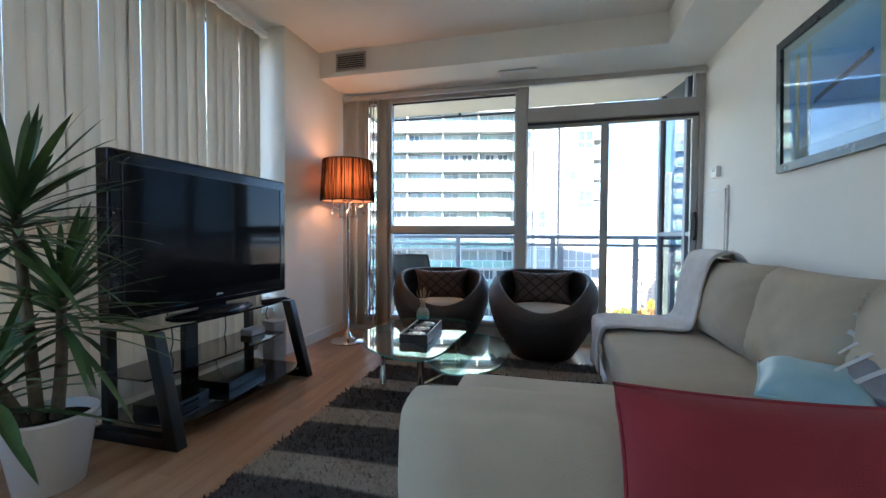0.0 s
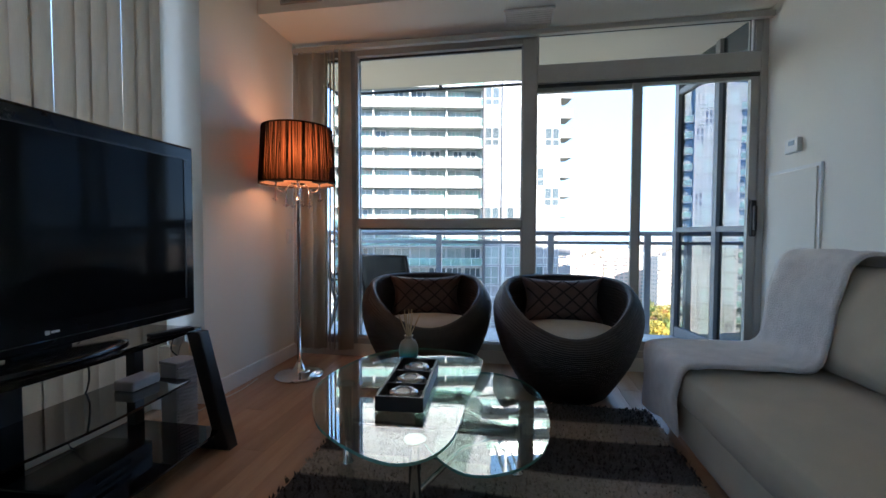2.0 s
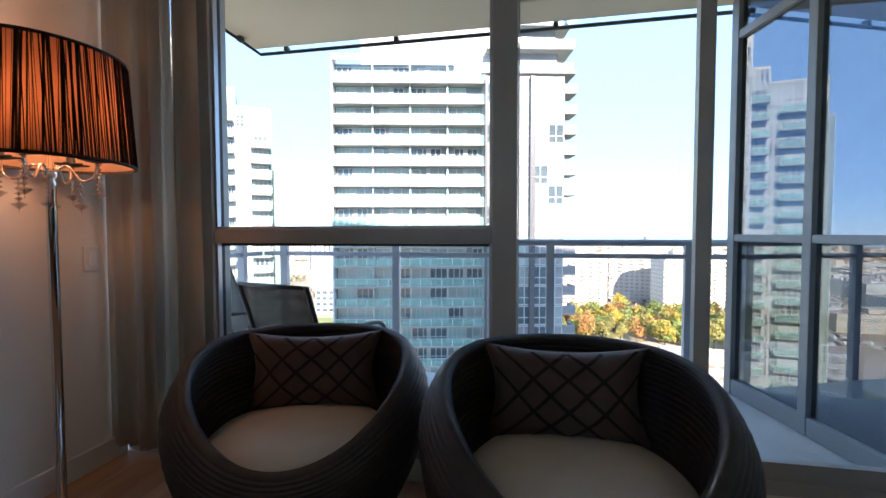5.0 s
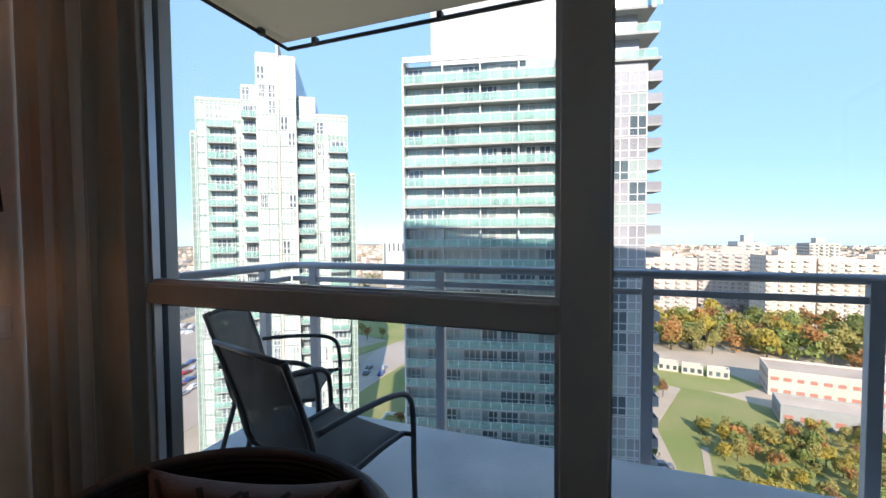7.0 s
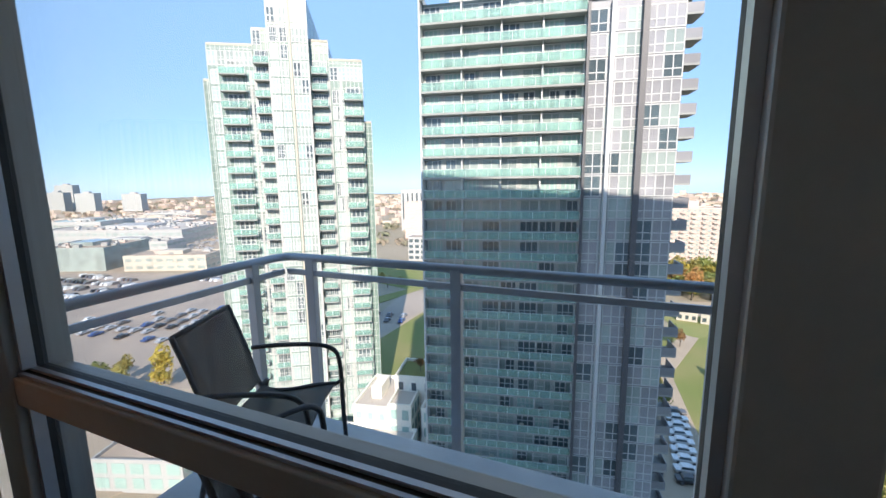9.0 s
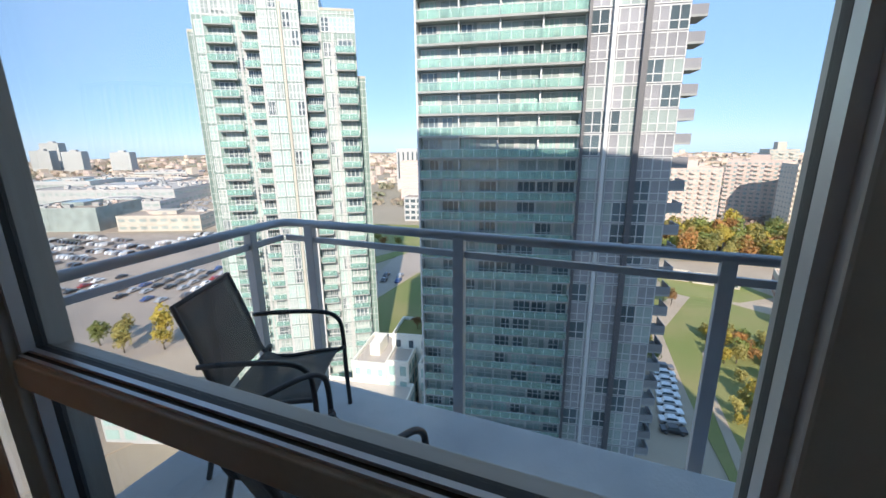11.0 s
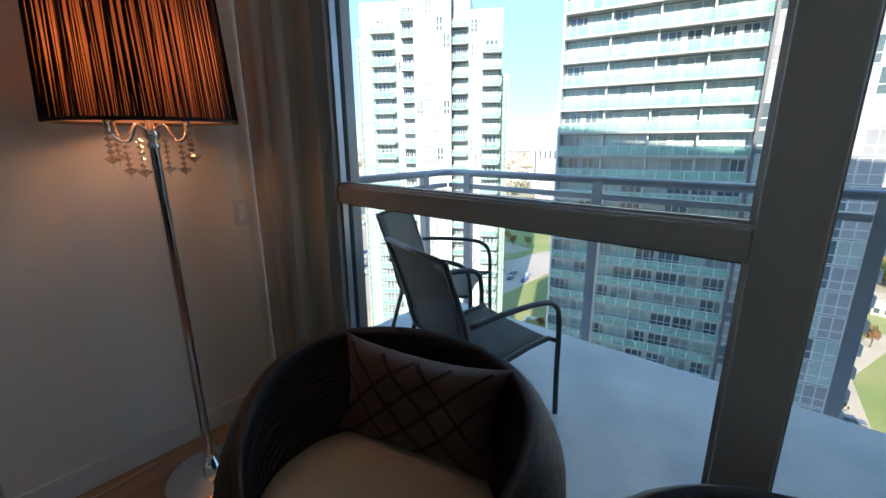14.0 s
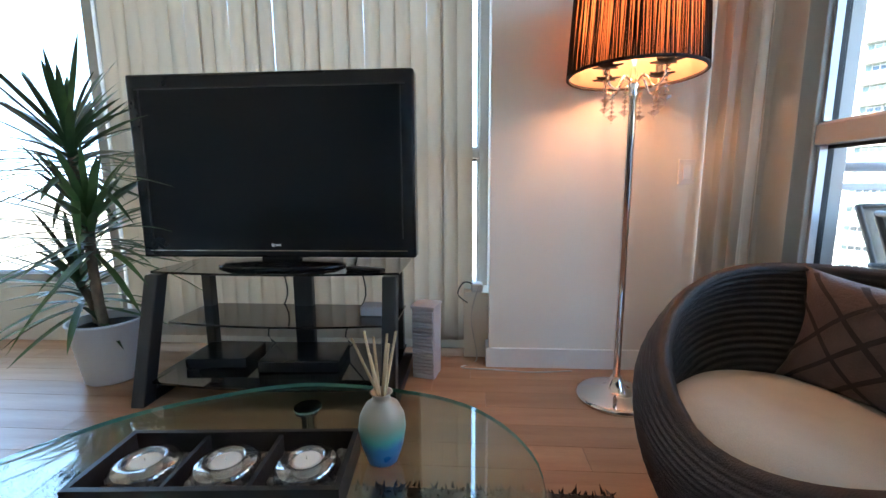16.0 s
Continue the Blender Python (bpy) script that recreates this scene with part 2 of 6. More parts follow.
def window_unit(name, label, frames, panes, gaskets=(), m=None):
    """A glazed unit: bars of painted aluminium, panes and dark gaskets, each a part."""
    w = tagged(thing(name, label, "window", m), kind="structure")
    for f in frames:
        bm = bmesh.new()
        rbox(bm, *f, r=0.004)
        part("window_frame", bm, M_ALU, w)
    for x0, x1, z0, z1 in panes:
        bm = bmesh.new()
        for b_ in ((x0, x1, -0.034, -0.026, z0, z0 + 0.007), (x0, x1, -0.016, -0.005, z0, z0 + 0.013), (x0, x0 + 0.012, -0.03, -0.005, z0 + 0.013, z1), (x1 - 0.012, x1, -0.03, -0.005, z0 + 0.013, z1)):
            box(bm, *b_)
        part("glazing_bead", bm, M_BEAD, w, "bright aluminium bead")
        block("bead_seal", M_DARKALU, (x0, x1, -0.026, -0.016, z0, z0 + 0.006), parent=w, label="black rubber seal")
        bm = bmesh.new()
        box(bm, x0, x1, 0.002, 0.010, z0, z1)
        p = part("pane", bm, M_GLASS, w, "clear window glass")
        p.visible_shadow = False
        bm = bmesh.new()
        g = 0.012
        for a in ((x0, x0 + g, -0.004, 0.016, z0, z1), (x1 - g, x1, -0.004, 0.016, z0, z1), (x0 + g, x1 - g, -0.004, 0.016, z0, z0 + g), (x0 + g, x1 - g, -0.004, 0.016, z1 - g, z1)):
            box(bm, *a)
        part("gasket", bm, M_DARKALU, w, "black rubber gasket")
    return w


window_unit("window_1", "tall fixed window in grey aluminium frames beside the door",
            [(-1.40, -1.305, -0.05, 0.07, 0.10, 2.52), (0.010, 0.113, -0.05, 0.07, 0.10, 2.52), (-1.305, 0.010, -0.045, 0.06, 1.046, 1.112),
             (-1.305, 0.010, -0.045, 0.06, 2.415, 2.52), (-1.305, 0.010, -0.045, 0.06, 0.10, 0.15), (-1.82, -1.40, -0.04, 0.06, 0.10, 0.15), (-1.82, -1.40, -0.04, 0.06, 2.415, 2.52)],
            [(-1.305, 0.010, 1.112, 2.415), (-1.305, 0.010, 0.15, 1.046), (-1.82, -1.40, 0.15, 2.415)])
window_unit("window_2", "shallow transom window above the sliding door",
            [(0.113, 1.60, -0.045, 0.06, 2.12, 2.25), (0.113, 1.60, -0.045, 0.06, 2.495, 2.52), (1.565, 1.60, -0.045, 0.06, 2.25, 2.495), (1.60, 1.64, -0.05, 0.07, 0.10, 2.52), (0.113, 1.60, -0.045, 0.09, 0.10, 0.15)],
            [(0.113, 1.565, 2.25, 2.495)])
door = tagged(thing("door_1", "closed sliding glass balcony door in grey aluminium", "door"), kind="structure")
for x0, x1, y, stile in ((0.114, 0.865, 0.035, 0.006), (0.79, 1.598, -0.01, 0.05)):
    leaf = block("door_leaf", M_ALU, (x0, x0 + stile, y - 0.018, y + 0.018, 0.15, 2.118), (x1 - 0.05, x1, y - 0.018, y + 0.018, 0.15, 2.118),
                 (x0 + stile, x1 - 0.05, y - 0.018, y + 0.018, 0.15, 0.22), (x0 + stile, x1 - 0.05, y - 0.018, y + 0.018, 2.07, 2.118), parent=door)
    bm = bmesh.new()
    box(bm, x0 + stile, x1 - 0.05, y - 0.004, y + 0.004, 0.22, 2.07)
    part("pane", bm, M_GLASS, leaf, "clear door glass").visible_shadow = False
block("door_track", M_DARKALU, (0.118, 1.596, -0.040, -0.030, 2.088, 2.112), parent=door, label="dark sliding track")
bm = bmesh.new()
rbox(bm, 1.56, 1.59, -0.06, -0.028, 0.99, 1.24, 0.006)
rbox(bm, 1.565, 1.585, -0.085, -0.06, 1.03, 1.20, 0.006)
part("door_handle", bm, M_DARKALU, door, "black plastic door handle")
# left window behind the blinds, in the wall x = -2.1
turn = pose(-2.14, 0, 0, 0, 0, 90)   # local x runs along +y of the room
# the unseen stretch past y -3.8 is added to let in more daylight
window_unit("window_3", "wide side window with white frames behind vertical blinds",
            [(-1.16, -1.11, -0.05, 0.05, 0.362, 2.66), (-5.60, -5.55, -0.05, 0.05, 0.36, 2.66), (-3.34, -3.28, -0.06, 0.06, 0.10, 2.66),
             (-5.55, -3.34, -0.05, 0.05, 0.36, 0.41), (-3.28, -1.16, -0.05, 0.05, 0.10, 0.15), (-5.55, -3.34, -0.05, 0.05, 2.61, 2.66), (-3.28, -1.16, -0.05, 0.05, 2.61, 2.66), (-3.28, -1.16, -0.04, 0.04, 1.07, 1.12)],
            [(-5.55, -3.34, 0.41, 2.61), (-3.28, -1.16, 0.15, 1.07), (-3.28, -1.16, 1.12, 2.61)], m=turn)

# ---- the building that holds the flat, and its balcony ----
block("own_building", M_FACADE, (-2.3, 60, -11, 0.08, -50, -0.31), (-2.3, 60, -11, 0.08, 3.02, 34), (1.86, 60, -11, 0.08, -0.31, 3.02), (-2.3, 1.86, -11, -6.72, -0.31, 3.02), kind="structure", label="white apartment tower that holds the flat")
block("balcony_floor", M_CONC, (-2.3, 4.5, 0.101, 1.72, -0.34, -0.12), kind="structure", label="bare grey concrete balcony slab", r=0.015)
block("balcony_ceiling", M_SOFFIT, (-2.3, 4.5, 0.101, 1.74, 2.80, 3.01), kind="structure", label="painted concrete underside of the balcony above")

# ---- materials of the furniture ----
def stripes(name, dark, light, rough=0.95):
    """Shaggy rug: broad wavy bands of two browns across the rug."""
    m = mat(name, dark, rough, var=0.3, scale=9, bump=0.5, bscale=160, sheen=0.15)
    n, l = m.node_tree.nodes, m.node_tree.links
    tc, mp, wave = n.new("ShaderNodeTexCoord"), n.new("ShaderNodeMapping"), n.new("ShaderNodeTexWave")
    mp.inputs["Location"].default_value = (0, 0.29, 0)
    wave.bands_direction, wave.wave_profile = "Y", "SIN"
    wave.inputs["Scale"].default_value, wave.inputs["Distortion"].default_value = 0.604, 1.0
    wave.inputs["Detail"].default_value, wave.inputs["Detail Scale"].default_value = 1.0, 1.0
    l.new(tc.outputs["Object"], mp.inputs["Vector"])
    l.new(mp.outputs["Vector"], wave.inputs["Vector"])
    rng = n.new("ShaderNodeMapRange")
    rng.inputs["From Min"].default_value, rng.inputs["From Max"].default_value = 0.64, 0.74
    l.new(wave.outputs["Fac"], rng.inputs["Value"])
    grain = n.new("ShaderNodeTexNoise")
    grain.inputs["Scale"].default_value = 70
    l.new(tc.outputs["Object"], grain.inputs["Vector"])
    lo, hi, mx = n.new("ShaderNodeMix"), n.new("ShaderNodeMix"), n.new("ShaderNodeMix")
    for k, c in ((lo, dark), (hi, light)):
        k.data_type = "RGBA"
        k.inputs["A"].default_value, k.inputs["B"].default_value = (*[v * 0.55 for v in c], 1), (*[v * 1.35 for v in c], 1)
        l.new(grain.outputs["Fac"], k.inputs["Factor"])
    mx.data_type = "RGBA"
    l.new(rng.outputs["Result"], mx.inputs["Factor"])
    l.new(lo.outputs["Result"], mx.inputs["A"])
    l.new(hi.outputs["Result"], mx.inputs["B"])
    l.new(mx.outputs["Result"], n["Principled BSDF"].inputs["Base Color"])
    return m


def banded(name, stops, axis=2, rough=0.3, lo=0.0, hi=1.0):
    """Glaze in bands along one axis of the thing."""
    m = mat(name, stops[0][1], rough, var=0.05)
    n, l = m.node_tree.nodes, m.node_tree.links
    tc, sp, rng, ramp, nz, ad = n.new("ShaderNodeTexCoord"), n.new("ShaderNodeSeparateXYZ"), n.new("ShaderNodeMapRange"), n.new("ShaderNodeValToRGB"), n.new("ShaderNodeTexNoise"), n.new("ShaderNodeMath")
    nz.inputs["Scale"].default_value = 40
    ad.operation = "MULTIPLY_ADD"
    ad.inputs[1].default_value = (hi - lo) * 0.12
    l.new(tc.outputs["Object"], nz.inputs["Vector"])
    l.new(tc.outputs["Object"], sp.inputs["Vector"])
    l.new(nz.outputs["Fac"], ad.inputs[0])
    l.new(sp.outputs[axis], ad.inputs[2])
    rng.inputs["From Min"].default_value, rng.inputs["From Max"].default_value = lo, hi
    l.new(ad.outputs["Value"], rng.inputs["Value"])
    while len(ramp.color_ramp.elements) < len(stops):
        ramp.color_ramp.elements.new(0.5)
    for el, (p, c) in zip(ramp.color_ramp.elements, stops):
        el.position, el.color = p, (*c, 1)
    l.new(rng.outputs["Result"], ramp.inputs["Fac"])
    l.new(ramp.outputs["Color"], n["Principled BSDF"].inputs["Base Color"])
    return m


M_RATTAN = mat("dark_brown_rattan", (0.028, 0.017, 0.013), 0.40, var=0.4, scale=30, bump=0.4, bscale=320, rvar=0.12)
M_CREAM = mat("cream_seat_cotton", (0.55, 0.47, 0.37), 0.9, var=0.08, scale=12, bump=0.25, bscale=320, sheen=0.1)
M_PILLOW = mat("brown_taffeta", (0.088, 0.045, 0.035), 0.65, var=0.25, scale=14, bump=0.25, bscale=200, sheen=0.08)
M_LATTICE = mat("dark_velvet_lattice", (0.030, 0.016, 0.012), 0.9, var=0.2, scale=20, bump=0.3, bscale=300)
M_SOFA = mat("taupe_sofa_cotton", (0.48, 0.385, 0.27), 0.92, var=0.09, scale=5, bump=0.3, bscale=380, sheen=0.1)
M_THROW = mat("off_white_fleece", (0.63, 0.56, 0.51), 0.97, var=0.12, scale=18, bump=0.6, bscale=140, sheen=0.3)
M_RED = mat("crimson_cotton", (0.30, 0.017, 0.023), 0.85, var=0.15, scale=6, bump=0.3, bscale=420, sheen=0.15)
M_BLUE = mat("pale_blue_satin", (0.30, 0.50, 0.53), 0.45, var=0.12, scale=8, bump=0.15, bscale=200, sheen=0.3)
M_GREYPAT = mat("grey_woven_cotton", (0.22, 0.21, 0.22), 0.85, var=0.2, scale=10, bump=0.3, bscale=260)
M_PATLINE = mat("off_white_print", (0.60, 0.58, 0.55), 0.85, var=0.1)
M_RUG = stripes("brown_striped_shag", (0.030, 0.018, 0.013), (0.33, 0.26, 0.20))
M_BLACK = mat("black_gloss_plastic", (0.010, 0.010, 0.011), 0.2, var=0.1, scale=4, coat=0.1, spec=0.25)
M_SCREEN = mat("plasma_screen_glass", (0.008, 0.009, 0.010), 0.07, var=0.05, scale=2, coat=0.0, spec=0.13, rvar=0.02)
M_BLACKMETAL = mat("black_powder_coat", (0.016, 0.016, 0.017), 0.32, var=0.2, scale=14, bump=0.05)
M_BLACKGLASS = mat("black_tinted_glass", (0.010, 0.010, 0.011), 0.04, var=0.05, rvar=0.02, coat=0.5)
M_CHROME = mat("chrome", (0.75, 0.75, 0.75), 0.08, 1.0, var=0.03, rvar=0.03)
M_TABLEGLASS = glassy("green_table_glass", (0.86, 0.97, 0.93), 0.93, 0.06, power=2.6)
M_GLASSEDGE = mat("green_glass_edge", (0.10, 0.30, 0.25), 0.1, var=0.1, spec=0.8)
M_CRYSTAL = glassy("cut_crystal", (0.95, 0.97, 1.0), 0.9, 0.34)
M_SHADE = cloth_through("dark_string_shade", (0.10, 0.062, 0.045), (0.72, 0.44, 0.31), 0.5, stretch=(1, 1, 0.05))
M_SHADEIN = cloth_through("copper_shade_lining", (0.66, 0.42, 0.30), (0.85, 0.56, 0.38), 0.45)
M_STRING = mat("black_shade_thread", (0.022, 0.013, 0.010), 0.8, var=0.3)
M_VANE = cloth_through("cream_blind_vane", (0.62, 0.56, 0.48), (0.78, 0.69, 0.58), 0.37, stretch=(1, 1, 0.1))
M_LEAF = mat("dracaena_leaf", (0.085, 0.165, 0.05), 0.45, var=0.35, scale=5, bump=0.1, bscale=60, second=(0.035, 0.075, 0.028), rvar=0.1)
M_BARK = mat("cane_bark", (0.20, 0.15, 0.10), 0.9, var=0.3, scale=20, bump=0.6, bscale=60)
M_POT = mat("white_ceramic_pot", (0.74, 0.72, 0.70), 0.35, var=0.06, scale=5)
M_SOIL = mat("potting_soil", (0.035, 0.024, 0.016), 0.98, var=0.4, scale=40, bump=1.0, bscale=120)
M_VASE = banded("sea_blue_glaze", [(0.0, (0.015, 0.12, 0.34)), (0.42, (0.02, 0.18, 0.36)), (0.56, (0.05, 0.32, 0.27)), (0.72, (0.22, 0.28, 0.20)), (0.92, (0.34, 0.28, 0.22))], lo=0.0, hi=0.13)
M_REED = mat("rattan_reed", (0.55, 0.40, 0.24), 0.8, var=0.2, scale=30)
M_TRAY = mat("black_wood_tray", (0.020, 0.014, 0.012), 0.4, var=0.25, scale=12, bump=0.1)
M_PEBBLE = mat("grey_pebbles", (0.30, 0.28, 0.26), 0.7, var=0.5, scale=60, bump=0.6, bscale=90)
M_WAX = mat("white_wax", (0.78, 0.74, 0.66), 0.5, var=0.04)
M_GRILLE = mat("grey_metal_grille", (0.36, 0.35, 0.33), 0.5, 0.3, var=0.08)
M_VENTDARK = mat("dark_duct", (0.02, 0.02, 0.02), 0.9)
M_PLASTIC = mat("white_plastic", (0.72, 0.71, 0.68), 0.4, var=0.05)
M_DISPLAY = mat("lcd_display", (0.22, 0.26, 0.24), 0.2, var=0.05)

M_SLING = mat("dark_mesh_sling", (0.075, 0.073, 0.068), 0.75, var=0.25, scale=8, bump=0.4, bscale=260)
n_, l_ = M_SLING.node_tree.nodes, M_SLING.node_tree.links   # open weave lets part of the view through
tr_, mx_ = n_.new("ShaderNodeBsdfTransparent"), n_.new("ShaderNodeMixShader")
mx_.inputs["Fac"].default_value = 0.16
l_.new(n_["Principled BSDF"].outputs["BSDF"], mx_.inputs[1])
l_.new(tr_.outputs["BSDF"], mx_.inputs[2])
l_.new(mx_.outputs["Shader"], n_["Material Output"].inputs["Surface"])
M_CHAIRFRAME = mat("charcoal_chair_frame", (0.030, 0.030, 0.033), 0.4, 0.2, var=0.15, scale=12)
M_PAPER = mat("grey_white_paper", (0.50, 0.49, 0.50), 0.8, var=0.12, scale=10)
M_CABLE = mat("white_cable", (0.6, 0.58, 0.54), 0.5)
M_FRAME = mat("pewter_picture_frame", (0.05, 0.06, 0.065), 0.3, 0.5, var=0.2, scale=20, bump=0.1)
M_MATBOARD = mat("grey_blue_mat", (0.40, 0.46, 0.48), 0.8, var=0.05)
M_BULB = bpy.data.materials.new("warm_bulb")
M_BULB.use_nodes = True
M_BULB.node_tree.nodes["Principled BSDF"].inputs["Emission Color"].default_value = (1, 0.52, 0.22, 1)
M_BULB.node_tree.nodes["Principled BSDF"].inputs["Emission Strength"].default_value = 3


# ---- window dressing ----
def vane_mesh(height, width=0.089):
    """One hanging vane: a slim bowed strip, sealed at the hem."""
    bm = bmesh.new()
    cols = []
    for i in range(6):
        u = i / 5 - 0.5
        bow = 0.010 * (1 - (2 * u) ** 2)
        cols.append([bm.verts.new((u * width, bow + s, z)) for s in (0, 0.0012) for z in (0, height * 0.5, height)])
    for a, b in zip(cols, cols[1:]):
        for k in (0, 1):
            bm.faces.new((a[k], b[k], b[k + 1], a[k + 1])).smooth = True
            bm.faces.new((a[k + 3], a[k + 4], b[k + 4], b[k + 3])).smooth = True
        bm.faces.new((a[0], a[3], b[3], b[0]))
        bm.faces.new((a[2], b[2], b[5], a[5]))
    me = bpy.data.meshes.new("vane")
    bm.to_mesh(me)
    bm.free()
    me.materials.append(M_VANE)
    return me


rng = random.Random(4)
blinds = thing("vertical_blinds", "cream fabric vertical blinds drawn across the side window", "blinds", pose(-1.99, 0, 0))
block("head_rail", M_WHITE, (-0.025, 0.03, -5.5, -1.13, 2.665, 2.705), parent=blinds, label="white aluminium head rail")
vm = vane_mesh(2.59, 0.085)
y = -1.235
while y > -3.17:
    odd = rng.random()
    twin("vane", vm, blinds, pose(rng.uniform(-0.003, 0.003), y, 0.07, rng.uniform(-0.12, 0.12), rng.uniform(-0.25, 0.25), 90 - (rng.uniform(-3, 0.5) if odd < 0.62 else rng.uniform(-5, -3) if odd < 0.86 else rng.uniform(4, 10))))
    y -= 0.0795 + rng.uniform(-0.0025, 0.0025)
stack = thing("curtain_blinds", "cream vertical blind vanes bunched beside the balcony window", "blinds")
block("head_rail", M_ALU, (-1.81, 1.63, -0.135, -0.095, 2.44, 2.475), parent=stack, label="slim grey head rail across the glazing")
vm2 = vane_mesh(2.37)
for k, (x, a) in enumerate(((-1.775, 20), (-1.73, 42), (-1.675, 24), (-1.615, 66), (-1.575, 50), (-1.54, 104), (-1.505, 118), (-1.465, 112), (-1.43, 122), (-1.395, 60), (-1.355, 25))):
    twin("vane", vm2, stack, pose(x, -0.115, 0.065, rng.uniform(-0.4, 0.4), rng.uniform(-0.5, 0.5), a))


# ---- wall and ceiling fittings ----
def grille(name, label, w, h, n, m, category="vent", frame_mat=None, depth=0.02):
    """A louvred grille in its own x-z plane, facing -y."""
    g = thing(name, label, category, m)
    fm = frame_mat or M_GRILLE
    block("backing", M_VENTDARK, (0.005, w - 0.005, -0.004, 0.0, 0.005, h - 0.005), parent=g)
    block("frame", fm, (0, 0.012, -depth, -0.004, 0, h), (w - 0.012, w, -depth, -0.004, 0, h), (0.012, w - 0.012, -depth, -0.004, 0, 0.012), (0.012, w - 0.012, -depth, -0.004, h - 0.012, h), parent=g)
    bm = bmesh.new()
    s = (h - 0.024) / n
    vs = box(bm, 0.012, w - 0.012, -depth + 0.003, -0.005, 0, s * 0.35)
    for v in vs:
        v.co.z += (v.co.y + depth) * 0.6
    first = part("slat", bm, fm, g)
    first.location.z = 0.014
    for k in range(1, n):
        twin("slat", first.data, g, pose(0, 0, 0.014 + k * s))
    return g


grille("wall_vent", "dark grey louvred air vent on the bulkhead", 0.30, 0.16, 7, pose(-1.635, -0.571, 2.565))
grille("ceiling_vent", "pale grey louvred air vent under the bulkhead", 0.34, 0.20, 6, pose(-0.13, -0.15, 2.519, 90, 0, 0), frame_mat=M_PLASTIC)
fan = thing("fan_coil_cover", "cream painted access panel with a grille beneath", "panel", pose(XR, 0, 0))
block("panel", M_WALL, (-0.022, 0, -0.58, -0.14, 0.60, 1.39), parent=fan, r=0.004)
block("panel_frame", M_WHITE, (-0.014, 0, -0.60, -0.58, 0.58, 1.41), (-0.014, 0, -0.14, -0.12, 0.58, 1.41), (-0.014, 0, -0.58, -0.14, 1.39, 1.41), (-0.014, 0, -0.58, -0.14, 0.58, 0.60), parent=fan)
grille("floor_grille", "pale louvred return air grille low on the wall", 0.47, 0.42, 15, pose(XR - 0.001, -0.12, 0.15, 0, 0, -90), frame_mat=M_PLASTIC)
th = thing("thermostat", "white plastic thermostat with a small display", "thermostat", pose(XR, -0.36, 1.50))
bm = bmesh.new()
rbox(bm, -0.03, 0, -0.06, 0.06, 0, 0.085, 0.006)
part("body", bm, M_PLASTIC, th)
block("display", M_DISPLAY, (-0.0325, -0.0302, -0.035, 0.02, 0.045, 0.072), parent=th, label="grey display")
sw = thing("wall_socket", "cream plastic switch plate on the pier", "switch", pose(XL, -0.20, 0.92))
block("plate", M_PLASTIC, (0, 0.007, -0.036, 0.036, 0, 0.115), parent=sw, r=0.002)
block("rocker", M_WHITE, (0.007, 0.012, -0.016, 0.016, 0.025, 0.09), parent=sw)

# ---- picture on the right wall ----
pic = thing("framed_picture", "framed abstract print in blues with pale bars", "picture", pose(XR - 0.002, -1.34, 1.385, 0, -1.2, 0))
block("frame", M_FRAME, (-0.035, 0, -0.045, 0, 0, 0.735), (-0.035, 0, -1.12, -1.075, 0, 0.735), (-0.035, 0, -1.075, -0.045, 0, 0.045), (-0.035, 0, -1.075, -0.045, 0.69, 0.735), parent=pic, label="dark pewter frame")
block("mat", M_MATBOARD, (-0.018, -0.004, -1.075, -0.045, 0.045, 0.69), parent=pic, label="grey blue mount")
M_PRINT = banded("blue_print", [(0.0, (0.55, 0.62, 0.62)), (0.18, (0.10, 0.24, 0.48)), (0.5, (0.06, 0.25, 0.62)), (0.8, (0.12, 0.38, 0.72)), (1.0, (0.30, 0.55, 0.75))], rough=0.5, lo=0.1, hi=0.66)
block("print", M_PRINT, (-0.021, -0.018, -1.0, -0.11, 0.10, 0.64), parent=pic, label="print of blue fields")
M_BAR1 = mat("pale_yellow_ink", (0.50, 0.50, 0.36), 0.6, var=0.2, scale=6)
M_BAR2 = mat("dark_blue_ink", (0.03, 0.07, 0.15), 0.6, var=0.2, scale=6)
for y0, y1, zt in ((-0.20, -0.17, 0.60), (-0.30, -0.27, 0.62), (-0.86, -0.76, 0.64)):
    block("pale_bar", M_BAR1, (-0.023, -0.021, y0, y1, 0.10, zt), parent=pic)
bm = bmesh.new()
prism(bm, [(-0.0225, -0.33), (-0.0205, -0.33), (-0.0205, -0.72), (-0.0225, -0.72)], 0.30, 0.325)
for v in bm.verts:
    v.co.z += (-0.33 - v.co.y) * 0.22
part("dark_bar", bm, M_BAR2, pic)
pane_bm = bmesh.new()
box(pane_bm, -0.028, -0.026, -1.075, -0.045, 0.045, 0.69)
part("glass", pane_bm, M_GLASS, pic, "picture glass").visible_shadow = False


